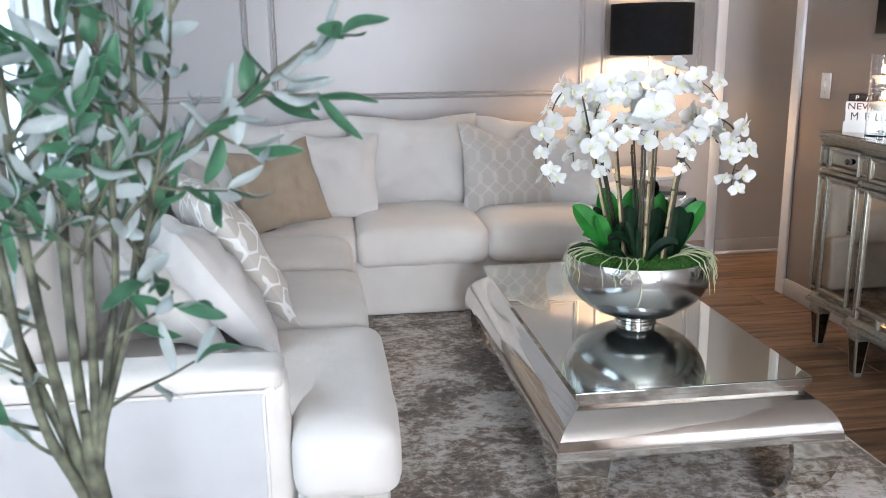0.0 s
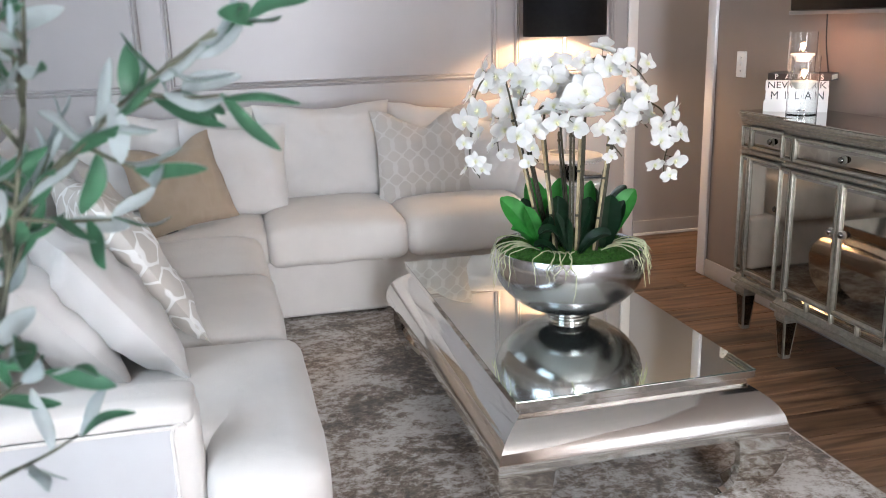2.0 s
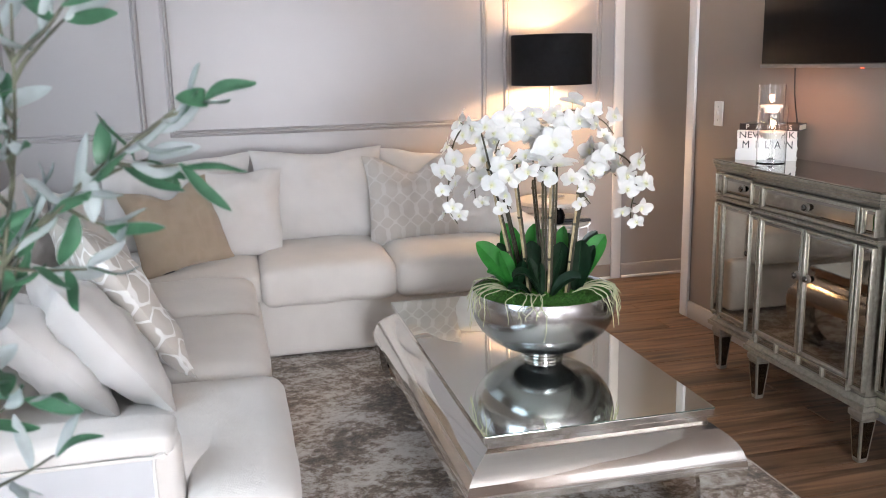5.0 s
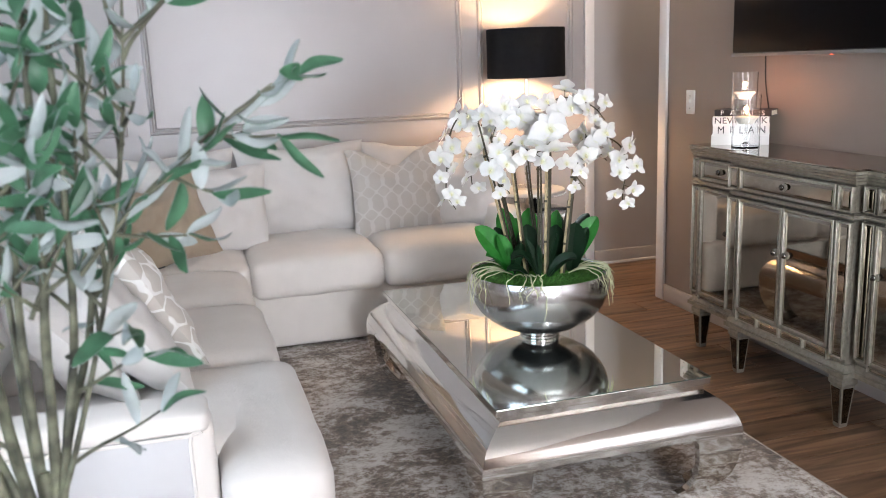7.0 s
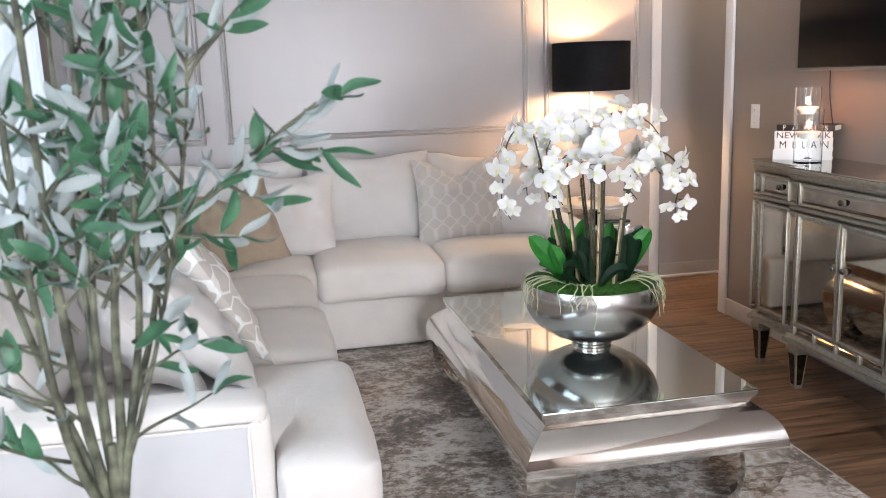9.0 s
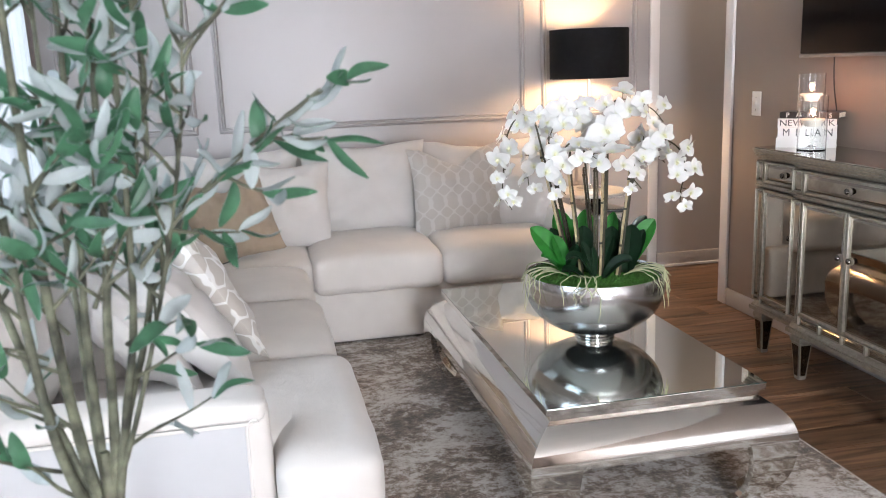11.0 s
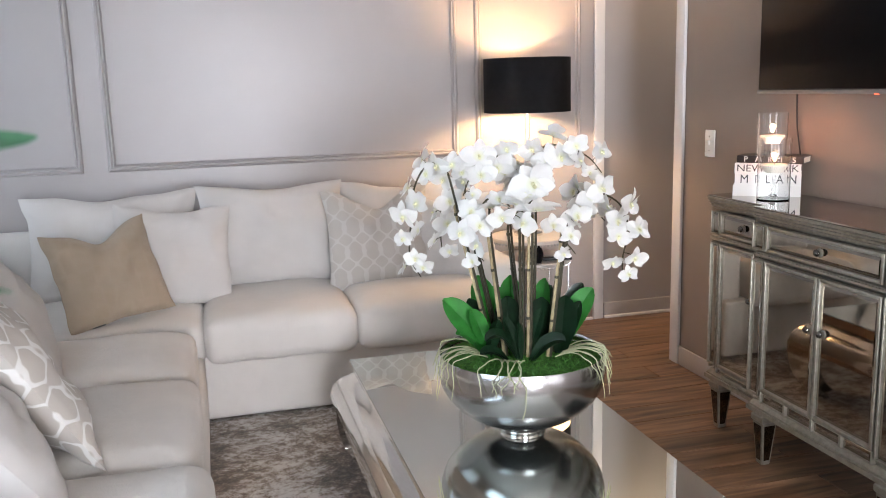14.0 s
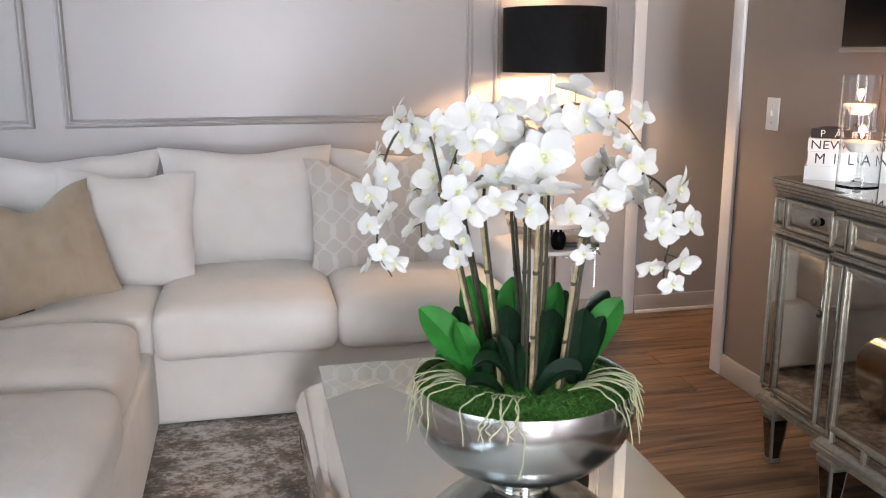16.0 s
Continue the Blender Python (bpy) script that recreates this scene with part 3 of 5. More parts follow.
def sofa_left():
    s = thing("sofa_section", pose(-0.20, 3.0, 0), "off-white upholstered sofa section with a padded arm and loose seat cushions", "sofa", "sectional sofa")
    # local frame: x from -0.60 (back) to 0.66 (front)
    part("base", soft_box(1.05, 2.06, 0.29, 0.025, 0, 0.004, 0.002, 1), M_sofa, s, "", pose(0.115, 0.20, 0.02))
    part("backrest", soft_box(0.22, 2.7, 0.72, 0.06, 0.01, 0.01, 0.004, 2), M_sofa, s, "", pose(-0.49, 0.75, 0.02))
    arm = part("armrest", soft_box(0.985, 0.115, 0.540, 0.030, 0.004, 0.004, 0.003, 3, 10), M_sofa, s, "", pose(-0.078, -0.815, 0.015))
    part("arm_pad", soft_box(0.975, 0.135, 0.050, 0.024, 0.010, 0.004, 0.004, 4, 12), M_sofa, arm, "", pose(-0.004, 0.0, 0.510))
    part("front_panel", soft_box(0.925, 0.020, 0.510, 0.008, 0, 0.002, 0.002, 21, 10), M_sofa_dimmed, arm, "smooth end panel, daylight toned down in its grey", pose(-0.022, -0.059, 0.004))
    bm = bmesh.new()
    tube(spline([(0.4425, -0.066, 0.008), (0.4425, -0.068, 0.25), (0.441, -0.068, 0.495), (0.434, -0.068, 0.510), (0.0, -0.069, 0.512), (-0.48, -0.068, 0.512)], 6), 0.0045, 6, bm)
    part("piping", bm, M_sofa, arm)
    # three loose cushions, the near one wrapping the end of the arm
    near = soft_box(0.245, 0.775, 0.165, 0.060, 0.020, 0.008, 0.005, 5, 12)
    bmesh.ops.translate(near, verts=near.verts[:], vec=(0.545, -0.575, 0))
    inner = soft_box(0.86, 0.565, 0.165, 0.055, 0.021, 0.008, 0.005, 5, 12)
    bmesh.ops.translate(inner, verts=inner.verts[:], vec=(0.23, -0.470, 0))
    join(near, inner)
    part("seat_cushion", near, M_sofa, s, "", pose(0, 0, 0.275))
    part("seat_cushion", soft_box(0.98, 0.672, 0.168, 0.060, 0.026, 0.010, 0.006, 7, 12), M_sofa, s, "", pose(0.140, 0.155, 0.275))
    part("seat_cushion", soft_box(0.97, 0.552, 0.170, 0.062, 0.030, 0.010, 0.006, 8, 10), M_sofa, s, "", pose(0.130, 0.780, 0.274))
    part("base", soft_box(0.215, 0.42, 0.255, 0.02, 0, 0.003, 0.002, 9), M_sofa, s, "", pose(0.533, -0.73, 0.02))
    return s


def sofa_back():
    s = thing("sofa_section", pose(0.9, 4.55, 0), "off-white upholstered sofa section along the panelled wall", "sofa", "sectional sofa")
    part("base", soft_box(2.30, 0.86, 0.275, 0.022, 0, 0.003, 0.002, 11, 14), M_sofa, s, "", pose(-0.23, 0.05, 0.022))
    part("backrest", soft_box(2.42, 0.20, 0.70, 0.05, 0.01, 0.01, 0.004, 12, 14), M_sofa, s, "", pose(-0.23, 0.44, 0.02))
    part("armrest", soft_box(0.14, 0.80, 0.54, 0.05, 0.01, 0.008, 0.003, 13), M_sofa, s, "", pose(0.86, 0.08, 0.02))
    part("seat_cushion", soft_box(0.608, 0.79, 0.180, 0.050, 0.028, 0.008, 0.006, 14, 12), M_sofa, s, "", pose(-0.147, -0.077, 0.272))
    part("seat_cushion", soft_box(0.624, 0.79, 0.180, 0.056, 0.028, 0.008, 0.006, 15, 12), M_sofa, s, "", pose(0.472, -0.077, 0.272))
    part("seat_cushion", soft_box(0.90, 0.76, 0.165, 0.05, 0.018, 0.010, 0.005, 16, 12), M_sofa, s, "", pose(-0.905, -0.06, 0.275))
    return s


sofa_left()
sofa_back()


def pillow(w, h, t, mat, m, label, chop=0.03, seed=0, name="throw_pillow", group="loose pillows on the sofa", tag=False):
    root = thing(name, m, label, "pillow", group)
    part("cover", pillow_mesh(w, h, t, chop, seed), mat, root)
    bm = bmesh.new()
    zip_pts = [(w * (0.44 - 0.02 * i) * -1, 0.0, 0.004 + 0.0015 * math.sin(i)) for i in range(12)]
    tube(zip_pts, 0.0022, 5, bm)
    part("seam", bm, mat, root)
    if tag:
        part("woven_tag", box(-w * 0.30, -0.012, 0.010, -w * 0.18, -0.008, 0.026), M_ink, root, "small black woven tag")
    return root


BACK = "large off-white loose back cushion leaning on the sofa back"
pillow(0.68, 0.485, 0.21, M_white, pose(0.78, 4.66, 0.45, -14, 0, 0), BACK, 0.02, 1, "back_cushion")
pillow(0.74, 0.47, 0.20, M_white, pose(0.08, 4.70, 0.45, -12, 0, 2), BACK, 0.02, 2, "back_cushion")
pillow(0.66, 0.46, 0.20, M_white, pose(1.42, 4.68, 0.45, -13, 0, -2), BACK, 0.02, 3, "back_cushion")
pillow(0.50, 0.44, 0.16, M_white, pose(0.33, 4.47, 0.44, -17, 3, 3), "off-white square throw pillow leaning on the back cushions", 0.015, 4)
pillow(0.50, 0.47, 0.16, M_figure, pose(1.25, 4.50, 0.44, -17, -2, -3), "beige pillow with a pale woven cell pattern", 0.095, 5)
pillow(0.44, 0.42, 0.15, M_white, pose(1.58, 4.50, 0.44, -16, 0, -6), "off-white throw pillow at the sofa end", 0.03, 6)
pillow(0.42, 0.41, 0.15, M_taupe, pose(0.15, 4.22, 0.455, -22, -7, 24), "taupe brocade pillow with a dented top in the sofa corner", 0.07, 7, tag=True)
# along the left section
pillow(0.62, 0.50, 0.19, M_white, pose(-0.36, 3.75, 0.45, -14, 0, 86), BACK, 0.02, 8, "back_cushion")
pillow(0.62, 0.50, 0.19, M_white, pose(-0.36, 3.10, 0.45, -14, 0, 90), BACK, 0.02, 9, "back_cushion")
pillow(0.62, 0.50, 0.19, M_white, pose(-0.36, 2.50, 0.45, -14, 0, 90), BACK, 0.02, 10, "back_cushion")
pillow(0.50, 0.48, 0.17, M_white, pose(-0.05, 3.75, 0.445, -26, 0, 108), "off-white throw pillow in the sofa corner", 0.03, 11)
pillow(0.54, 0.53, 0.16, M_lattice, pose(0.125, 3.05, 0.445, -30, 0, 112), "white pillow with a beige lattice pattern", 0.02, 12)
pillow(0.50, 0.46, 0.17, M_white, pose(0.098, 2.757, 0.445, -34, 0, 112), "off-white smooth throw pillow leaning over the seat", 0.02, 13)
pillow(0.46, 0.40, 0.17, M_white, pose(-0.04, 2.76, 0.445, -38, 0, 112), "off-white quilted throw pillow behind the sofa arm", 0.02, 14)

# ---- coffee table ----
TX0, TX1, TY0, TY1, TZ = 0.955, 1.625, 2.34, 3.69, 0.372


def table_offset(z):
    """How far the steel skirt stands out from the top's edge at height z."""
    pts = ((0.0, 0.0), (0.012, 0.012), (0.03, 0.028), (0.06, 0.046), (0.10, 0.059), (0.15, 0.067), (0.205, 0.069), (0.235, 0.066), (0.260, 0.058), (0.280, 0.046), (0.297, 0.030), (0.312, 0.010), (0.322, -0.006), (0.33, -0.016))
    for (z0, o0), (z1, o1) in zip(pts, pts[1:]):
        if z <= z1:
            f = (z - z0) / (z1 - z0)
            return o0 + (o1 - o0) * f
    return pts[-1][1]


def coffee_table():
    t = thing("coffee_table", pose((TX0 + TX1) / 2, (TY0 + TY1) / 2, 0), "low polished steel coffee table with a mirrored top and curved legs", "coffee table")
    hx, hy = (TX1 - TX0) / 2, (TY1 - TY0) / 2
    part("top", box(-hx, -hy, TZ - 0.024, hx, hy, TZ - 0.003, 0.002), M_steel, t, "", None, 20)
    plate = box(-hx - 0.001, -hy - 0.001, TZ - 0.0028, hx + 0.001, hy + 0.001, TZ)
    plate.normal_update()
    for f in plate.faces:
        f.material_index = 0 if f.normal.z > 0.5 else 1
    part("mirror_plate", plate, [M_mirror, M_glass_edge], t, "mirrored glass plate with a thin dark edge", None, 0)
    part("neck", box(-hx + 0.014, -hy + 0.014, 0.325, hx - 0.014, hy - 0.014, TZ - 0.0245, 0.002), M_steel, t, "", None, 20)
    # curved apron, one piece a side with mitred ends
    zs = [0.212 + (0.33 - 0.212) * i / 18 for i in range(19)]
    for k, (a, b) in enumerate((((-1, -1), (1, -1)), ((1, -1), (1, 1)), ((1, 1), (-1, 1)), ((-1, 1), (-1, -1)))):
        loops = []
        for z in zs:
            o = table_offset(z)
            loops.append([(a[0] * (hx + o), a[1] * (hy + o), z), (b[0] * (hx + o), b[1] * (hy + o), z)])
        for z in reversed(zs):
            o = table_offset(z) - 0.022
            loops.append([(a[0] * (hx + o), a[1] * (hy + o), z), (b[0] * (hx + o), b[1] * (hy + o), z)])
        bm = bmesh.new()
        vs = [[bm.verts.new(p) for p in l] for l in loops]
        n = len(vs)
        for i in range(n):
            j = (i + 1) % n
            bm.faces.new((vs[i][0], vs[i][1], vs[j][1], vs[j][0]))
        bm.faces.new([v[0] for v in reversed(vs)])
        bm.faces.new([v[1] for v in vs])
        part("apron", bm, M_steel, t, "", None, 30)
    # legs: curved angle sections that curl inwards at the foot
    for sx in (-1, 1):
        for sy in (-1, 1):
            loops = []
            for i in range(25):
                z = 0.222 * (1 - i / 24)
                o = table_offset(z)
                reach = 0.150 - 0.050 * (i / 24) ** 1.4 + 0.035 * max(0, 1 - i / 3) ** 2.0
                th = 0.024
                cx, cy = hx + o, hy + o
                sec = [(cx, cy), (cx - reach, cy), (cx - reach, cy - th), (cx - reach * 0.45, cy - reach * 0.45), (cx - th, cy - reach), (cx, cy - reach)]
                loops.append([(sx * x, sy * y, z * 0.985 + 0.0125) for x, y in (sec if sx * sy > 0 else sec[::-1])])
            bm = rings(loops[::-1])
            bmesh.ops.recalc_face_normals(bm, faces=bm.faces[:])
            part("leg", bm, M_steel, t, "", None, 30)
    return t


coffee_table()

# ---- bowl and orchids ----
BX, BY = 1.325, 2.905
RIM = 0.600


def bowl():
    b = thing("pedestal_bowl", pose(BX, BY, TZ), "polished silver pedestal bowl on the mirrored table", "bowl")
    h = RIM - TZ
    prof = [(0.060, 0.0), (0.060, 0.022)]
    for i in range(1, 21):
        a = i / 20
        full = 0.236 * math.sqrt(max(0, 1 - (1 - min(1, 0.05 + a / 0.86)) ** 2.15))
        prof.append((max(0.060, full) - 0.006 * (max(0, a - 0.84) / 0.16) ** 1.6, 0.022 + (h - 0.022) * a))
    prof += [(0.2295, h + 0.0012), (0.2280, h - 0.001), (0.228, h - 0.02), (0.17, h - 0.05), (0.05, h - 0.06)]
    part("dish", lathe(prof, 72), M_bowl, b)
    part("foot", lathe([(0.068, 0.0), (0.070, 0.003), (0.070, 0.009), (0.067, 0.0110), (0.0605, 0.0112)], 48), M_steel, b)
    part("collar", lathe([(0.0605, 0.0125), (0.0655, 0.0132), (0.0655, 0.0190), (0.0605, 0.0200)], 48), M_steel, b)
    return b


bowl()


def petal_loop(length, width, curl, n=7, twist=0.0):
    """Rows of points across a petal or leaf that grows along +x."""
    rows = []
    for i in range(n + 1):
        s = i / n
        wd = width * (math.sin(math.pi * min(1, s * 0.92 + 0.06)) ** 0.7)
        x = length * s
        z = curl * s * s
        rows.append([(x, wd * v / 2, z + 0.10 * wd * (abs(v) ** 2) + twist * v * s) for v in (-1, -0.5, 0, 0.5, 1)])
    return rows


def flower_mesh(seed):
    """Moth orchid facing +z: three narrow sepals, two broad petals and a yellow-throated lip."""
    rnd = random.Random(seed)
    bm = bmesh.new()
    for ang, ln, wd, dz in ((90, 0.050, 0.036, 0.0), (214, 0.050, 0.034, -0.001), (326, 0.050, 0.034, -0.001), (14, 0.056, 0.054, 0.003), (166, 0.056, 0.054, 0.003)):
        tmp = rings(petal_loop(ln, wd, rnd.uniform(-0.018, 0.006), 6, rnd.uniform(-0.004, 0.004)), False, False)
        bmesh.ops.transform(tmp, matrix=pose(0, 0, dz, rnd.uniform(-14, 14), rnd.uniform(-20, 10), ang + rnd.uniform(-8, 8)), verts=tmp.verts[:])
        join(bm, tmp)
    return finish(bm, "flower", M_petal, 60)


def lip_mesh():
    bm = bmesh.new()
    for ang, ln, wd, cu, tilt in ((270, 0.020, 0.013, 0.010, -15), (215, 0.014, 0.010, 0.010, -35), (325, 0.014, 0.010, 0.010, -35)):
        tmp = rings(petal_loop(ln, wd, cu, 5), False, False)
        bmesh.ops.transform(tmp, matrix=pose(0, 0, 0.004, 0, tilt, ang), verts=tmp.verts[:])
        join(bm, tmp)
    tmp = bmesh.new()
    bmesh.ops.create_uvsphere(tmp, u_segments=8, v_segments=6, radius=0.0055)
    bmesh.ops.transform(tmp, matrix=pose(0, 0.002, 0.008), verts=tmp.verts[:])
    join(bm, tmp)
    return finish(bm, "lip", M_throat, 60)


FLOWERS = [flower_mesh(s) for s in range(6)]
LIP = lip_mesh()
orchid = thing("orchid_arrangement", pose(BX, BY, RIM - 0.008, 0, 0, -20) @ Matrix.Scale(0.91, 4), "white artificial orchids with green leaves and moss in a bowl", "orchid")
rng = random.Random(11)


def orchid_spray(base, ctrl, count, size=1.0, dark=False):
    """A cane from the moss to ctrl[0], and a flower stalk arching on through the other points."""
    cane_way = spline([(base[0], base[1], 0.0), Vector((base[0], base[1], 0)).lerp(Vector(ctrl[0]), 0.55), ctrl[0], Vector(ctrl[0]) + Vector((0, 0, 0.03))], 7)
    cane = part("stem", tube(cane_way, [0.0056 - 0.0001 * i for i in range(len(cane_way))], 7), M_stem_dark if dark else M_stem_pale, orchid, "dark stem" if dark else "pale cane")
    off = Vector((0.009, -0.004, 0))
    stalk = spline([Vector((base[0], base[1], 0)) + off, Vector(ctrl[0]) + off, *ctrl[1:]], 8)
    n = len(stalk)
    part("spray", tube(stalk, [0.0042 - 0.0026 * i / n for i in range(n)], 6), M_stem_dark, orchid, "dark flower stalk")
    for i in (4, 9, 14):
        d = (cane_way[i + 1] - cane_way[i]).normalized() * 0.004
        part("node_ring", tube([cane_way[i] - d, cane_way[i] + d], 0.0063, 7), M_stem_dark, cane)
    first = 13
    for k in range(count):
        i = first + int((n - 1 - first) * (k + 0.6) / count)
        p, q = stalk[i], stalk[min(i + 1, n - 1)]
        along = (q - stalk[i - 1]).normalized()
        across = along.cross(Vector((0, 1, 0)))
        side = 1 if k % 2 else -1
        tipward = (k + 1) / count
        face = Vector((rng.uniform(-0.45, 0.45) + p.x * 1.6, -0.9 + rng.uniform(-0.3, 0.5), rng.uniform(-0.45, 0.35)))
        if rng.random() < 0.20:
            face = Vector((p.x * 5 + rng.uniform(-0.5, 0.5), 0.2, 0.5))
        turn = face.to_track_quat("Z", "Y").to_matrix().to_4x4()
        s = 0.95 * size * rng.uniform(0.80, 1.12) * (1.0 - 0.34 * max(0, tipward - 0.60) / 0.40)
        spot = p + across * side * rng.uniform(0.016, 0.034) + Vector((0, -0.016 + rng.uniform(-0.02, 0.014), rng.uniform(-0.008, 0.008)))
        m = Matrix.Translation(spot) @ turn @ pose(0, 0, 0, 0, 0, rng.uniform(-30, 30)) @ Matrix.Diagonal((s, s, s, 1))
        fl = share("flower", FLOWERS[rng.randrange(6)], orchid, m)
        share("lip", LIP, fl, Matrix.Scale(0.75, 4), "pale yellow throat")
        part("flower_stalk", tube([p, p.lerp(spot, 0.6) + Vector((0, 0.006, 0.004)), spot + Vector((0, 0.004, 0))], 0.0013, 5), M_stem_dark, orchid)


orchid_spray((-0.09, 0.0), [(-0.19, -0.02, 0.44), (-0.223, -0.02, 0.585), (-0.285, -0.02, 0.575), (-0.322, -0.02, 0.49), (-0.328, -0.03, 0.40), (-0.332, -0.03, 0.31), (-0.30, -0.03, 0.25)], 12, 0.95)
orchid_spray((-0.07, 0.04), [(-0.165, 0.06, 0.44), (-0.172, 0.06, 0.565), (-0.213, 0.05, 0.52), (-0.237, 0.04, 0.45), (-0.242, 0.03, 0.37), (-0.237, 0.02, 0.31)], 8, 0.95, True)
orchid_spray((-0.05, -0.04), [(-0.095, -0.08, 0.40), (-0.085, -0.10, 0.495), (-0.125, -0.12, 0.45), (-0.140, -0.13, 0.38), (-0.105, -0.14, 0.32)], 7, 1.0)
orchid_spray((0.0, -0.03), [(0.0, -0.04, 0.39), (-0.005, -0.03, 0.555), (-0.045, -0.03, 0.61), (-0.095, -0.04, 0.60), (-0.14, -0.05, 0.56), (-0.165, -0.06, 0.50)], 8, 1.0, True)
orchid_spray((0.02, -0.05), [(0.027, -0.08, 0.40), (0.02, -0.10, 0.535), (0.035, -0.13, 0.505), (-0.005, -0.15, 0.465), (-0.03, -0.16, 0.43)], 7, 1.2)
orchid_spray((0.03, 0.02), [(0.04, 0.02, 0.40), (0.048, 0.02, 0.58), (0.078, 0.02, 0.635), (0.145, 0.01, 0.63), (0.205, 0.0, 0.60), (0.243, 0.0, 0.555)], 9, 1.0)
orchid_spray((0.0, 0.06), [(-0.035, 0.08, 0.36), (-0.035, 0.10, 0.53), (0.0, 0.10, 0.56), (0.045, 0.10, 0.52)], 7, 1.0, True)
orchid_spray((0.09, 0.0), [(0.13, 0.0, 0.38), (0.165, 0.0, 0.485), (0.225, -0.02, 0.50), (0.292, -0.03, 0.465), (0.318, -0.04, 0.39), (0.302, -0.05, 0.315), (0.300, -0.05, 0.25)], 12, 0.95)
orchid_spray((0.08, -0.04), [(0.12, -0.05, 0.36), (0.14, -0.06, 0.445), (0.12, -0.09, 0.39), (0.16, -0.10, 0.33)], 5, 0.9)
orchid_spray((0.07, 0.06), [(0.14, 0.07, 0.36), (0.16, 0.08, 0.455), (0.21, 0.08, 0.45), (0.26, 0.07, 0.40)], 6, 0.95, True)


def orchid_leaf(base, tip, width, bulge, mat, face=(0, -1, 0.35)):
    """Broad oval leaf from base to tip, bowed upwards by bulge, its upper side turned towards face."""
    n = 14
    p0, p2, up = Vector(base), Vector(tip), Vector(face).normalized()
    p1 = (p0 + p2) / 2 + Vector((0, 0, 2 * bulge))
    rows = []
    for i in range(n + 1):
        s = i / n
        p = p0 * (1 - s) ** 2 + p1 * 2 * s * (1 - s) + p2 * s * s
        t = ((p1 - p0) * (1 - s) + (p2 - p1) * s).normalized()
        nrm = (up - t * up.dot(t)).normalized()
        w = t.cross(nrm)
        wd = width * (0.32 + 0.68 * math.sin(math.pi / 2 * s / 0.58)) if s < 0.58 else width * max(0.03, 1 - ((s - 0.58) / 0.42) ** 2.3) ** 0.62
        rows.append([p + w * (wd / 2 * v) + nrm * (0.16 * wd * abs(v) ** 1.5 - (0.0018 if v == 0 else 0)) for v in (-1, -0.6, -0.12, 0, 0.12, 0.6, 1)])
    bm = rings(rows, False, False)
    bmesh.ops.solidify(bm, geom=bm.faces[:], thickness=0.0016)
    part("leaf", bm, mat, orchid, "", None, 50)


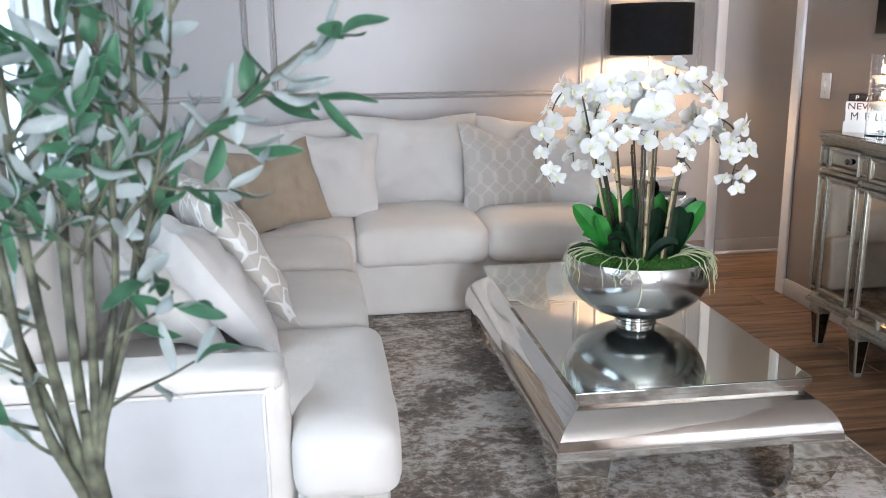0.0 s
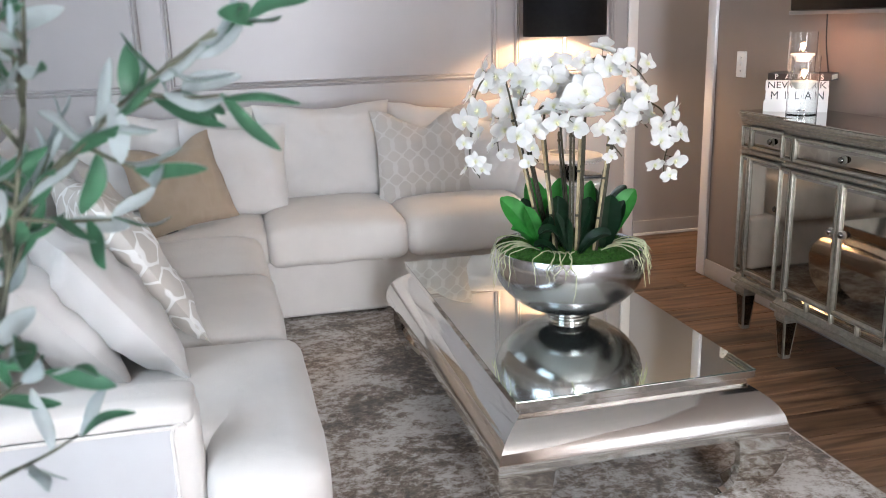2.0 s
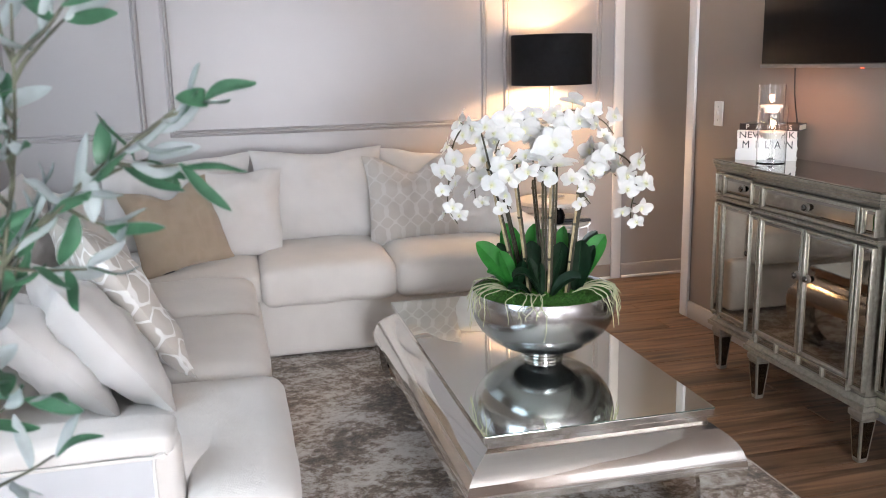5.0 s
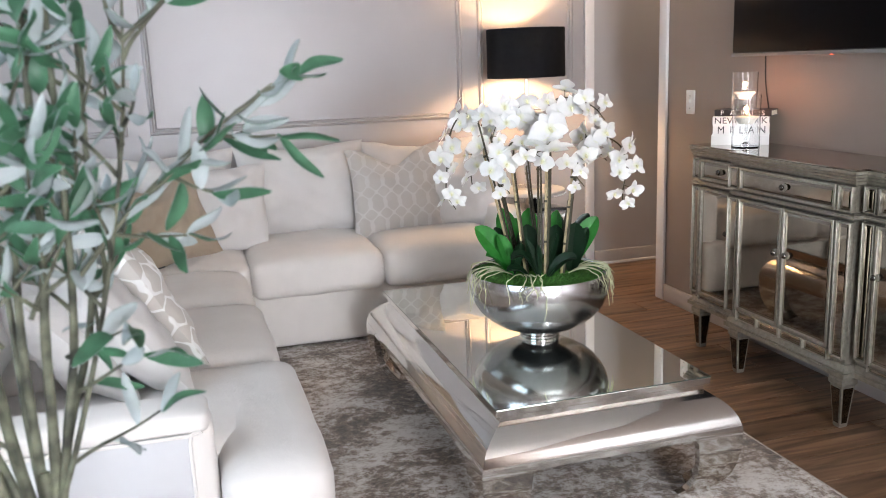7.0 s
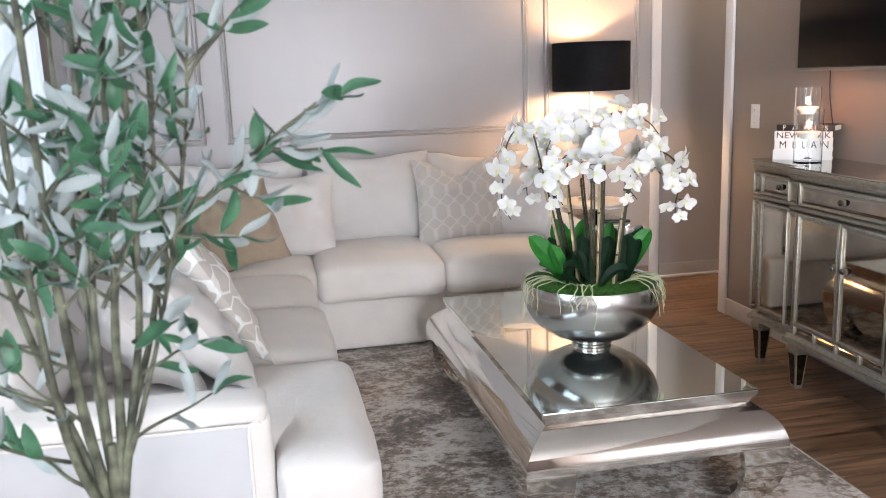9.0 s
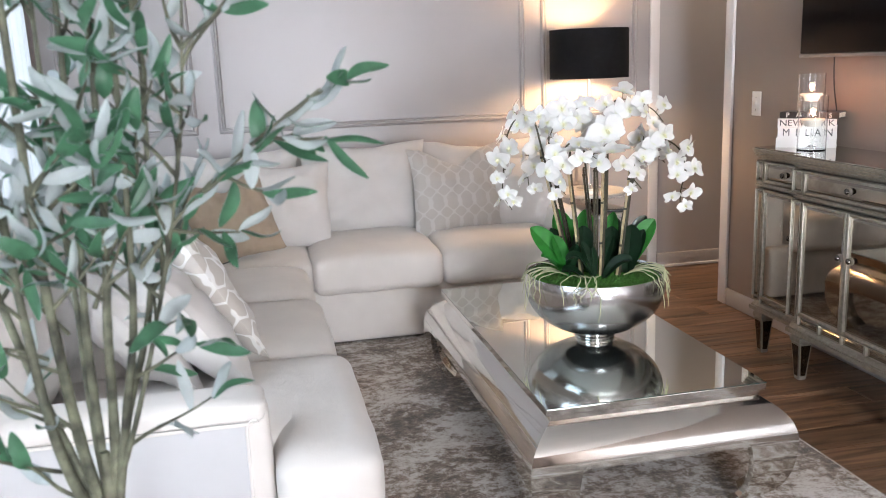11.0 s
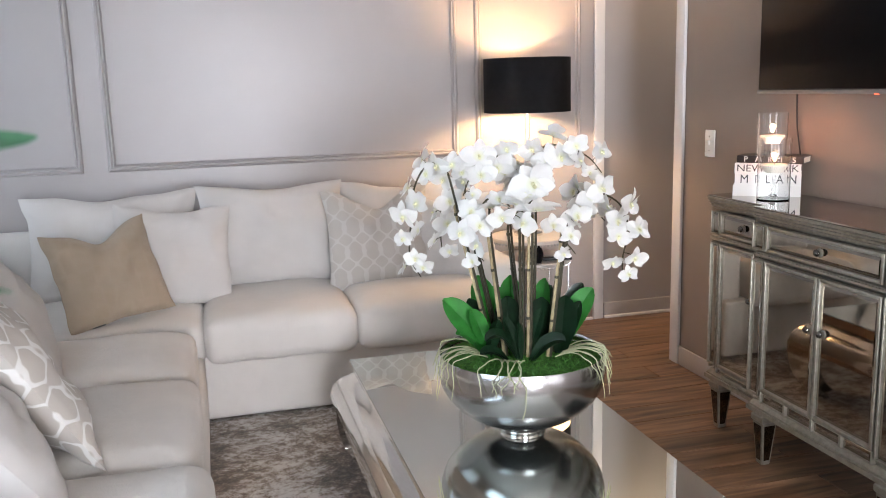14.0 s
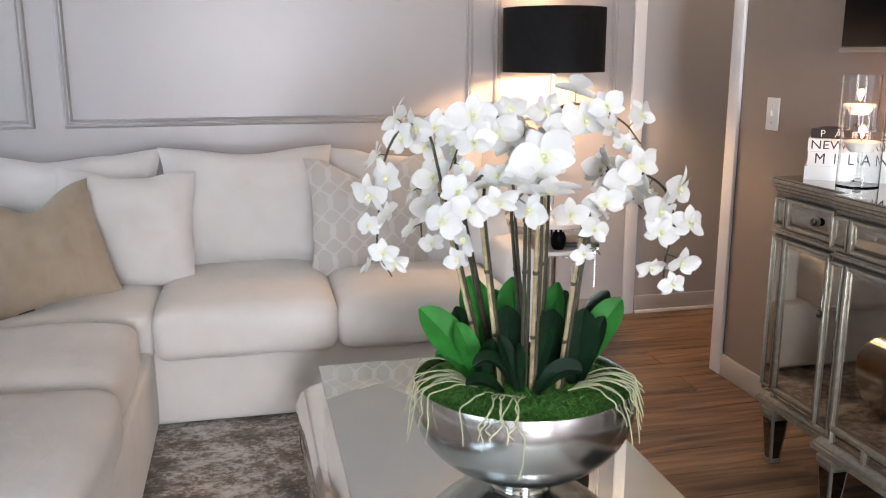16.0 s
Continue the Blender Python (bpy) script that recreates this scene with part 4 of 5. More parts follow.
for base, tip, wd, bulge, mat, face in (
        ((-0.09, -0.03, 0), (-0.232, -0.07, 0.190), 0.082, 0.012, M_leaf_bright, (0.35, -1, 0.5)),
        ((-0.09, -0.05, 0), (-0.150, -0.07, 0.160), 0.054, 0.010, M_leaf_bright, (0.5, -1, 0.2)),
        ((-0.08, 0.06, 0), (-0.135, 0.07, 0.232), 0.082, 0.010, M_leaf_bright, (0.2, -1, 0.1)),
        ((-0.03, 0.09, 0), (-0.030, 0.10, 0.225), 0.080, 0.008, M_leaf_bright, (0, -1, 0.1)),
        ((0.06, 0.09, 0), (0.078, 0.10, 0.215), 0.066, 0.010, M_leaf_bright, (-0.7, -1, 0.1)),
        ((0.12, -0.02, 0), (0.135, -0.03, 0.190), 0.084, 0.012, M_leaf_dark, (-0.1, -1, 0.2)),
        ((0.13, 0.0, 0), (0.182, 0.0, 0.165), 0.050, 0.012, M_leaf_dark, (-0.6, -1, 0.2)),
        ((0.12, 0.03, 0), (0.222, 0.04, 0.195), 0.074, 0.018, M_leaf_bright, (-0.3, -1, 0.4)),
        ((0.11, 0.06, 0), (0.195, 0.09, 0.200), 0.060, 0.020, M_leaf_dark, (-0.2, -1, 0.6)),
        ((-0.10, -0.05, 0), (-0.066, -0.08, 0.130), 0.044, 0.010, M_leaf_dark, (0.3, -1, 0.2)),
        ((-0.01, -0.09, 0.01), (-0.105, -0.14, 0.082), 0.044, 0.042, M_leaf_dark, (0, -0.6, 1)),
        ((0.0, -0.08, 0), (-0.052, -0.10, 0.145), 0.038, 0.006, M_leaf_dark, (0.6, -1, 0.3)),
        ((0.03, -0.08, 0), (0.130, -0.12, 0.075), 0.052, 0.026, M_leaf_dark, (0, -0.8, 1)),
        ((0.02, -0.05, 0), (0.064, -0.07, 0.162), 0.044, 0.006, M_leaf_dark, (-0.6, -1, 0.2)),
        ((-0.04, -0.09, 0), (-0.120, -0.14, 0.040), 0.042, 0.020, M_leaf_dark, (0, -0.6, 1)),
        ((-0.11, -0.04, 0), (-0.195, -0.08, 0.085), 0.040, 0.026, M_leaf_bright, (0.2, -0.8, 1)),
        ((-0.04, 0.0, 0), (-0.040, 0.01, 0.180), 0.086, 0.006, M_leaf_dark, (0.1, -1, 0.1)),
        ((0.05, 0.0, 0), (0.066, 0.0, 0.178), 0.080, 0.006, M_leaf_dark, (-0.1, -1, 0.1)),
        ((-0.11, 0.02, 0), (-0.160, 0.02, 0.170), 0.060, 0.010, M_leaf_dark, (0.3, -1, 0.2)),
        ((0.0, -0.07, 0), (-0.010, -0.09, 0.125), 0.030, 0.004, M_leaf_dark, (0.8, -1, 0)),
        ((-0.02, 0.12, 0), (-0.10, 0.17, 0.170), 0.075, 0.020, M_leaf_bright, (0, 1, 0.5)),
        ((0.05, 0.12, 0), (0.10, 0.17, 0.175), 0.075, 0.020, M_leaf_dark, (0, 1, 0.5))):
    orchid_leaf(base, tip, wd, bulge, mat, face)


def moss():
    bm = bmesh.new()
    n, rad = 36, 0.245
    rows = []
    for i in range(13):
        r = rad * i / 12
        rows.append([(max(r, 0.002) * math.cos(2 * math.pi * k / n), max(r, 0.002) * math.sin(2 * math.pi * k / n), 0.020 * (1 - (i / 12) ** 2) - 0.014 + 0.010 * noise.noise(Vector((r * 30 * math.cos(k * 6.28 / n), r * 30 * math.sin(k * 6.28 / n), 0)))) for k in range(n)])
    rings(rows, True, False, bm)
    part("soil", bm, M_moss, orchid, "green moss")
    r2 = random.Random(5)
    vs, fs = [], []
    for _ in range(2600):
        a, r = r2.uniform(0, 6.283), rad * math.sqrt(r2.random()) * 0.98
        p = Vector((r * math.cos(a), r * math.sin(a), 0.018 * (1 - (r / rad) ** 2) - 0.012))
        d = Vector((r2.uniform(-1, 1), r2.uniform(-1, 1), r2.uniform(0.3, 1.2))).normalized() * r2.uniform(0.010, 0.024)
        s = d.cross(Vector((r2.uniform(-1, 1), r2.uniform(-1, 1), 0.2))).normalized() * 0.0012
        k = len(vs)
        vs += [p - s, p + s, p + d]
        fs.append((k, k + 1, k + 2))
    me = bpy.data.meshes.new("moss_tuft")
    me.from_pydata(vs, [], fs)
    me.materials.append(M_moss)
    ob = new("moss_tuft", me)
    ob.parent = orchid
    tagged(ob, "", "", "", "stuff")


moss()


def aerial_roots():
    """Thin pale roots that creep over the rim in tufts and hang down wavering."""
    r2 = random.Random(3)
    for az, n in ((198, 4), (214, 5), (250, 4), (264, 4), (328, 3), (344, 5), (0, 4), (176, 2)):
        for _ in range(n):
            a = radians(az + r2.uniform(-9, 9))
            hang, wave = r2.choice((0.02, 0.04, 0.07, 0.11)) * r2.uniform(0.7, 1.2), r2.uniform(0, 6.28)
            pts = []
            for i in range(12):
                f = i / 11
                r = 0.13 + 0.125 * min(1, f / 0.55) + 0.022 * max(0, f - 0.55) / 0.45
                z = 0.014 + 0.022 * math.sin(math.pi * min(1, f / 0.62)) - hang * (max(0, f - 0.58) / 0.42) ** 1.2
                w = a + 0.035 * math.sin(wave + f * 9) + 0.02 * r2.uniform(-1, 1)
                pts.append(Vector((r * math.cos(w), r * math.sin(w), z)))
            way = spline(pts, 3)
            part("aerial_root", tube(way, [0.0021 - 0.0009 * k / len(way) for k in range(len(way))], 5), M_root, orchid)


aerial_roots()

# ---- mirrored sideboard ----


def frame_panel(u0, u1, z0, z1, y, mat_frame, mat_mirror, parent, name, label="", bar=0.012, door=True):
    """A mirrored panel in a raised silver frame, facing local -y; returns the panel."""
    bm = bmesh.new()
    for b in ((u0, y - 0.010, z0, u0 + bar, y + 0.012, z1), (u1 - bar, y - 0.010, z0, u1, y + 0.012, z1), (u0 + bar, y - 0.0095, z0, u1 - bar, y + 0.012, z0 + bar), (u0 + bar, y - 0.0095, z1 - bar, u1 - bar, y + 0.012, z1)):
        box(*b, bevel=0.003, bm=bm)
    pan = part(name, bm, mat_frame, parent, label, None, 30)
    w, h, e = u1 - u0 - 2 * bar, z1 - z0 - 2 * bar, 0.012
    cx, cz = (u0 + u1) / 2, (z0 + z1) / 2
    loops = [[(cx + sx * (w / 2 - a), y + d, cz + sz * (h / 2 - a)) for sx, sz in ((-1, -1), (1, -1), (1, 1), (-1, 1))] for a, d in ((0, 0.006), (0, 0.001), (e, -0.002))]
    mb = rings(loops)
    part("mirror", mb, mat_mirror, pan, "bevelled mirror", None, 10)
    return pan


def knob(parent, u, y, z):
    bm = lathe([(0.004, 0.0), (0.004, 0.005), (0.009, 0.009), (0.0115, 0.014), (0.009, 0.019), (0.003, 0.021)], 16)
    bmesh.ops.transform(bm, matrix=pose(u, y, z, 90, 0, 0), verts=bm.verts[:])
    part("handle", bm, M_knob, parent, "small dark crystal knob")
    bm = lathe([(0.014, 0), (0.015, 0.002), (0.010, 0.005)], 16)
    bmesh.ops.transform(bm, matrix=pose(u, y, z, 90, 0, 0), verts=bm.verts[:])
    part("rosette", bm, M_frame, parent)


def sideboard():
    s = thing("sideboard", pose(2.335, 3.535, 0, 0, 0, -90), "mirrored breakfront sideboard with silver-leaf frames and small knobs", "sideboard")
    W, A, B, D, P = 1.325, 0.338, 0.990, 0.27, 0.045   # width, ends of the projecting middle, depth, projection
    fr = M_frame

    def plan(out):
        return [(-out, D), (-out, -out), (A - out, -out), (A - out, -P - out), (B + out, -P - out), (B + out, -out), (W + out, -out), (W + out, D)]

    def slab(z0, z1, o0, o1):
        return rings([[(x, y, z) for x, y in plan(o)] for z, o in ((z0, o0), (z1, o1))])
    part("carcass", slab(0.236, 0.858, -0.012, -0.012), fr, s, "", None, 0)
    for z0, z1, o0, o1 in ((0.196, 0.212, 0.014, 0.014), (0.212, 0.219, 0.008, 0.008), (0.219, 0.236, 0.006, -0.004)):
        part("base_moulding", slab(z0, z1, o0, o1), fr, s, "", None, 20)
    for z0, z1, o0, o1 in ((0.738, 0.745, -0.002, 0.008), (0.745, 0.753, 0.010, 0.010), (0.753, 0.757, 0.005, 0.005), (0.757, 0.764, 0.006, -0.004)):
        part("waist_moulding", slab(z0, z1, o0, o1), fr, s, "", None, 20)
    for z0, z1, o0, o1 in ((0.858, 0.863, -0.002, 0.003), (0.863, 0.871, 0.007, 0.009), (0.871, 0.874, 0.004, 0.004), (0.874, 0.882, 0.012, 0.014), (0.882, 0.885, 0.008, 0.008), (0.885, 0.893, 0.017, 0.019), (0.893, 0.896, 0.013, 0.013), (0.896, 0.905, 0.022, 0.022)):
        part("top_moulding", slab(z0, z1, o0, o1), fr, s, "", None, 20)
    part("mirrored_top", slab(0.905, 0.911, 0.014, 0.014), M_antique, s, "dark mirrored top", None, 10)
    # stiles and panels of the ends
    for u0, u1, y in ((0.0, A, -0.002), (B, W, -0.002)):
        frame_panel(u0 + 0.072, u1 - 0.055, 0.768, 0.856, y - 0.012, fr, M_antique, s, "drawer")
        d = frame_panel(u0 + 0.072, u1 - 0.055, 0.262, 0.736, y - 0.012, fr, M_antique, s, "door")
        knob(d, u0 + 0.082 if u0 > 0.5 else u1 - 0.066, y - 0.014, 0.565)
        for a, b in ((u0 + 0.010, u0 + 0.064), (u1 - 0.048, u1 - 0.012)):
            frame_panel(a, b, 0.768, 0.856, y - 0.010, fr, M_antique, s, "stile", "", 0.006)
            frame_panel(a, b, 0.262, 0.736, y - 0.010, fr, M_antique, s, "stile", "", 0.006)
        frame_panel(u0 + 0.072, u1 - 0.055, 0.238, 0.260, y - 0.010, fr, M_antique, s, "rail", "", 0.003)
    for u0, u1 in ((0.095, A - 0.015), (B + 0.015, W - 0.095)):
        knob(s, (u0 + u1) / 2, -0.015, 0.812)
    y = -P - 0.002
    dr = frame_panel(A + 0.065, B - 0.065, 0.768, 0.856, y - 0.012, fr, M_antique, s, "drawer")
    knob(dr, (A + B) / 2, y - 0.014, 0.812)
    mid = (A + B) / 2
    d1 = frame_panel(A + 0.065, mid - 0.002, 0.286, 0.736, y - 0.012, fr, M_antique, s, "door")
    d2 = frame_panel(mid + 0.002, B - 0.065, 0.286, 0.736, y - 0.012, fr, M_antique, s, "door")
    knob(d1, mid - 0.030, y - 0.014, 0.565)
    knob(d2, mid + 0.030, y - 0.014, 0.565)
    for a, b in ((A - 0.008, A + 0.058), (B - 0.058, B + 0.008)):
        frame_panel(a, b, 0.768, 0.856, y - 0.010, fr, M_antique, s, "stile", "", 0.007)
        frame_panel(a, b, 0.262, 0.736, y - 0.010, fr, M_antique, s, "stile", "", 0.007)
    for k in range(4):
        a = A + 0.065 + (B - A - 0.13) * k / 4
        frame_panel(a + 0.001, a + (B - A - 0.13) / 4 - 0.001, 0.240, 0.283, y - 0.008, fr, M_antique, s, "rail", "", 0.005)
    # side facing the doorway
    bm = bmesh.new()
    for b in ((-0.014, 0.0, 0.238, -0.002, 0.03, 0.735), (-0.014, D - 0.04, 0.238, -0.002, D - 0.005, 0.735), (-0.014, 0.03, 0.238, -0.002, D - 0.04, 0.262), (-0.014, 0.03, 0.705, -0.002, D - 0.04, 0.735)):
        box(*b, bevel=0.002, bm=bm)
    sp = part("side_panel", bm, fr, s)
    part("mirror", box(-0.009, 0.03, 0.262, -0.0055, D - 0.04, 0.705), M_antique, sp, "", None, 0)
    # tapered mirrored legs
    for u, v in ((0.035, 0.03), (A + 0.035, -P + 0.03), (B - 0.035, -P + 0.03), (W - 0.035, 0.03), (0.035, D - 0.04), (W - 0.035, D - 0.04)):
        prof = ((0.0, 0.013), (0.006, 0.016), (0.158, 0.028), (0.164, 0.033), (0.180, 0.033), (0.186, 0.029), (0.197, 0.029))
        leg = part("leg", rings([[(u - r, v - r, z), (u + r, v - r, z), (u + r, v + r, z), (u - r, v + r, z)] for z, r in prof]), fr, s, "", None, 15)
        for sx, sy in ((0, -1), (-1, 0), (1, 0)):
            bm = bmesh.new()
            vs = []
            for z, r in ((0.018, 0.0170), (0.150, 0.0274)):
                for e in (-1, 1):
                    off = r + 0.002
                    vs.append(bm.verts.new((u + sx * off + (e * (r - 0.006) if sx == 0 else 0), v + sy * off + (e * (r - 0.006) if sy == 0 else 0), z)))
            bm.faces.new((vs[0], vs[1], vs[3], vs[2]))
            bmesh.ops.solidify(bm, geom=bm.faces[:], thickness=0.0015)
            bmesh.ops.recalc_face_normals(bm, faces=bm.faces[:])
            part("mirror", bm, M_antique, leg, "", None, 10)
    return s


sideboard()

# ---- television, cable and switch ----


def television():
    t = thing("television", pose(2.578, 2.885, 1.275), "large black flat television mounted on the grey wall", "television")
    w, h = 1.52, 0.87
    part("housing", box(0.004, -w / 2, 0, 0.040, w / 2, h, 0.004), M_dark, t)
    part("screen", box(-0.001, -w / 2 + 0.008, 0.018, 0.004, w / 2 - 0.008, h - 0.008, 0.0008), M_screen, t, "glossy black screen")
    part("bezel", box(-0.002, -w / 2, 0, 0.0038, w / 2, 0.014, 0.001), M_grey_plastic, t, "thin grey lower edge")
    part("standby_light", box(-0.004, 0.135, -0.002, 0.004, 0.145, 0.001), M_led, t, "small red standby light")
    part("wall_bracket", box(0.038, -0.2, 0.2, 0.0415, 0.2, 0.6), M_dark, t)
    return t


television()
cable = thing("power_cable", pose(2.60, 3.42, 0.911), "thin dark cable hanging from the television", "cable")
part("cord", tube(spline([(0, 0.02, 0.374), (0.003, 0.015, 0.25), (0.0, -0.02, 0.12), (0.004, -0.015, 0.05), (0.0, 0.02, 0.0)], 8), 0.003, 6), M_dark, cable)

switch = thing("light_switch", pose(WX1 - 0.0005, 4.02, 1.062, 0, 0, -90), "white single rocker light switch plate on the wall", "light switch")
part("plate", box(-0.036, -0.007, -0.058, 0.036, 0.0, 0.058, 0.003), M_plastic, switch)
part("toggle", box(-0.006, -0.016, -0.006, 0.006, -0.0068, 0.014, 0.002), M_plastic, switch)
for z in (-0.03, 0.03):
    bm = lathe([(0.0035, 0), (0.0035, 0.0012), (0.002, 0.0016)], 12)
    bmesh.ops.transform(bm, matrix=pose(0, -0.0068, z, 90, 0, 0), verts=bm.verts[:])
    part("screw", bm, M_steel, switch)

# ---- books and candle glasses on the sideboard ----
BOOK = pose(2.496, 3.448, 0.911, 0, 0, -38)


def lettering(text, size, place, parent, mat, wide=1.0):
    cu = bpy.data.curves.new("title", "FONT")
    cu.body, cu.size, cu.align_x, cu.align_y, cu.extrude = text, size, "CENTER", "CENTER", 0.0003
    ob = bpy.data.objects.new("title", cu)
    scene.collection.objects.link(ob)
    bpy.context.view_layer.update()
    me = bpy.data.meshes.new_from_object(ob.evaluated_get(bpy.context.evaluated_depsgraph_get()))
    bpy.data.objects.remove(ob)
    me.materials.clear()
    me.materials.append(mat)
    t = new("title", me)
    t.parent = parent
    t.matrix_local = pose(*place, 90, 0, 0) @ Matrix.Diagonal((wide, 1, 1, 1))
    t["label"] = "printed title"


def book(z, w, d, h, turn, shift, cover, text, ink, size, label, wide=1.0):
    b = thing("book", BOOK @ pose(shift[0], shift[1], z, 0, 0, turn), label, "book", "stacked books")
    bm = bmesh.new()
    box(-w / 2, -d / 2, 0, w / 2, d / 2, 0.003, bm=bm)
    box(-w / 2, -d / 2, h - 0.003, w / 2, d / 2, h, bm=bm)
    box(-w / 2, -d / 2, 0.003, w / 2, -d / 2 + 0.004, h - 0.003, bm=bm)
    part("cover", bm, cover, b, "", None, 0)
    part("pages", box(-w / 2 + 0.004, -d / 2 + 0.0045, 0.0032, w / 2 - 0.004, d / 2 - 0.004, h - 0.0032), M_page, b, "cream paper pages", None, 0)
    for word, x in text:
        lettering(word, size, (x, -d / 2 - 0.0006, h * 0.5), b, ink, wide)
    return b


book(0.0, 0.232, 0.118, 0.040, 0, (0.0, 0.0), M_cover_white, [], M_ink, 0.03, "white hardback book at the foot of the stack")
book(0.0405, 0.226, 0.118, 0.042, 1, (0.002, 0.0), M_cover_white, [("M", -0.080), ("I", -0.040), ("L", 0.0), ("A", 0.042), ("N", 0.084)], M_ink, 0.044, "white hardback book with a black spaced title", 0.9)
book(0.083, 0.226, 0.118, 0.036, -1, (0.002, 0.0), M_cover_white, [("NEW YORK", 0.0)], M_ink, 0.036, "white hardback book with a black serif title", 1.12)
book(0.1195, 0.235, 0.125, 0.026, -14, (0.022, 0.006), M_cover_black, [("P", -0.085), ("A", -0.0425), ("R", 0.0), ("I", 0.0425), ("S", 0.085)], M_cover_white, 0.028, "dark brown hardback book with white letters on top")


def candle_glass(place, r, h, wax):
    c = thing("candle_holder", pose(*place), "clear glass cylinder with a lit white candle", "candle holder", "glass candle holders")
    part("glass", lathe([(r, 0), (r, h), (r - 0.003, h), (r - 0.003, 0.004), (0.001, 0.003)], 40, True), M_glass, c).visible_shadow = False
    cd = part("candle", lathe([(r * 0.50, wax - 0.030), (r * 0.84, wax - 0.004), (r * 0.80, wax), (0.001, wax - 0.003)], 24), M_wax, c, "floating white candle")
    part("stem", lathe([(0.018, 0.0125), (0.006, 0.02), (0.006, wax - 0.030)], 16), M_glass, c, "clear glass support").visible_shadow = False
    part("wick", tube([(0, 0, wax - 0.004), (0.001, 0, wax + 0.012)], 0.0012, 6), M_ink, cd)
    part("flame", lathe([(0.001, wax + 0.008), (0.0055, wax + 0.016), (0.0050, wax + 0.024), (0.002, wax + 0.036), (0.0004, wax + 0.042)], 12), M_flame, cd)
    point_light("candle_flame", (place[0], place[1], place[2] + wax + 0.03), 0.65, (1.0, 0.38, 0.18), 0.01)


candle_glass((2.433, 3.325, 0.911), 0.056, 0.215, 0.125)
candle_glass((2.475, 3.400, 1.057), 0.052, 0.155, 0.075)

# ---- side table and lamp ----
LX, LY = 2.085, 4.84


def side_table():
    t = thing("side_table", pose(LX, LY - 0.02, 0), "round two-tier silver side table trimmed with hanging bead strands", "side table")
    for z, r in ((0.57, 0.20), (0.455, 0.205)):
        part("shelf", lathe([(r, z - 0.02), (r + 0.004, z - 0.016), (r + 0.004, z - 0.004), (r, z), (0.001, z)], 56), M_tier, t, "round silver tier")
        n = 64
        bm = bmesh.new()
        for k in range(n):
            a = 2 * math.pi * k / n
            tmp = bmesh.new()
            bmesh.ops.create_icosphere(tmp, subdivisions=1, radius=0.0055)
            bmesh.ops.transform(tmp, matrix=pose((r + 0.004) * math.cos(a), (r + 0.004) * math.sin(a), z - 0.024), verts=tmp.verts[:])
            join(bm, tmp)
        part("bead_trim", bm, M_crystal, t, "row of small clear beads")
    for k in range(7):
        a = 2 * math.pi * (k + 0.4) / 7
        bm = bmesh.new()
        for i in range(14):
            tmp = bmesh.new()
            bmesh.ops.create_icosphere(tmp, subdivisions=1, radius=0.0055)
            bmesh.ops.transform(tmp, matrix=pose(0.20 * math.cos(a), 0.20 * math.sin(a), 0.425 - 0.0125 * i), verts=tmp.verts[:])
            join(bm, tmp)
        part("bead_strand", bm, M_crystal, t, "hanging strand of clear beads")
    part("post", lathe([(0.03, 0.02), (0.028, 0.3), (0.03, 0.55)], 20), M_bowl, t)
    part("foot", lathe([(0.15, 0.0), (0.15, 0.012), (0.05, 0.022), (0.03, 0.03)], 40), M_bowl, t)
    return t


side_table()


def table_lamp():
    l = thing("table_lamp", pose(LX, LY, 0.57), "table lamp with a black drum shade and slim clear column", "lamp")
    part("foot", lathe([(0.075, 0.0), (0.075, 0.012), (0.03, 0.02), (0.016, 0.03)], 32), M_steel, l)
    part("column", lathe([(0.016, 0.03), (0.020, 0.12), (0.013, 0.24), (0.021, 0.36), (0.012, 0.48), (0.012, 0.62)], 24), M_crystal, l)
    part("socket", lathe([(0.014, 0.62), (0.016, 0.63), (0.016, 0.67), (0.010, 0.68)], 16), M_steel, l)
    part("bulb", lathe([(0.010, 0.68), (0.022, 0.70), (0.028, 0.72), (0.020, 0.745), (0.004, 0.755)], 16), M_bulb, l).visible_shadow = False
    z0, z1, r0, r1 = 0.628, 0.893, 0.218, 0.218
    shade = part("shade", lathe([(r0, z0), (r1, z1), (r1 - 0.002, z1), (r0 - 0.002, z0), (r0, z0)], 64, False), M_black, l, "black drum shade")
    part("lining", lathe([(r0 - 0.0024, z0 + 0.001), (r1 - 0.0024, z1 - 0.001)], 64, False), M_shade_in, shade, "pale lining")
    for k in range(3):
        a = 2 * math.pi * k / 3
        part("spider_arm", tube([(0.012 * math.cos(a), 0.012 * math.sin(a), 0.675), (0.215 * math.cos(a), 0.215 * math.sin(a), z1 - 0.01)], 0.0018, 6), M_steel, shade)


table_lamp()
statue = thing("small_vase", pose(LX - 0.02, LY - 0.17, 0.455), "small glossy black vase on the side table tier", "vase")
part("body", lathe([(0.022, 0), (0.032, 0.02), (0.034, 0.05), (0.022, 0.08), (0.014, 0.092), (0.016, 0.098), (0.010, 0.094)], 24), M_screen, statue)
remote = thing("remote_control", pose(LX + 0.10, LY - 0.14, 0.455, 0, 0, -15), "black remote control lying on the side table", "remote control")
part("body", box(-0.075, -0.02, 0, 0.075, 0.02, 0.014, 0.004), M_dark, remote)
for k in range(4):
    part("button", lathe([(0.005, 0.0138), (0.005, 0.0155), (0.001, 0.016)], 10), M_grey_plastic, remote, "", pose(-0.05 + 0.03 * k, 0, 0))

# ---- olive tree ----
OX, OY = 0.01, 1.33


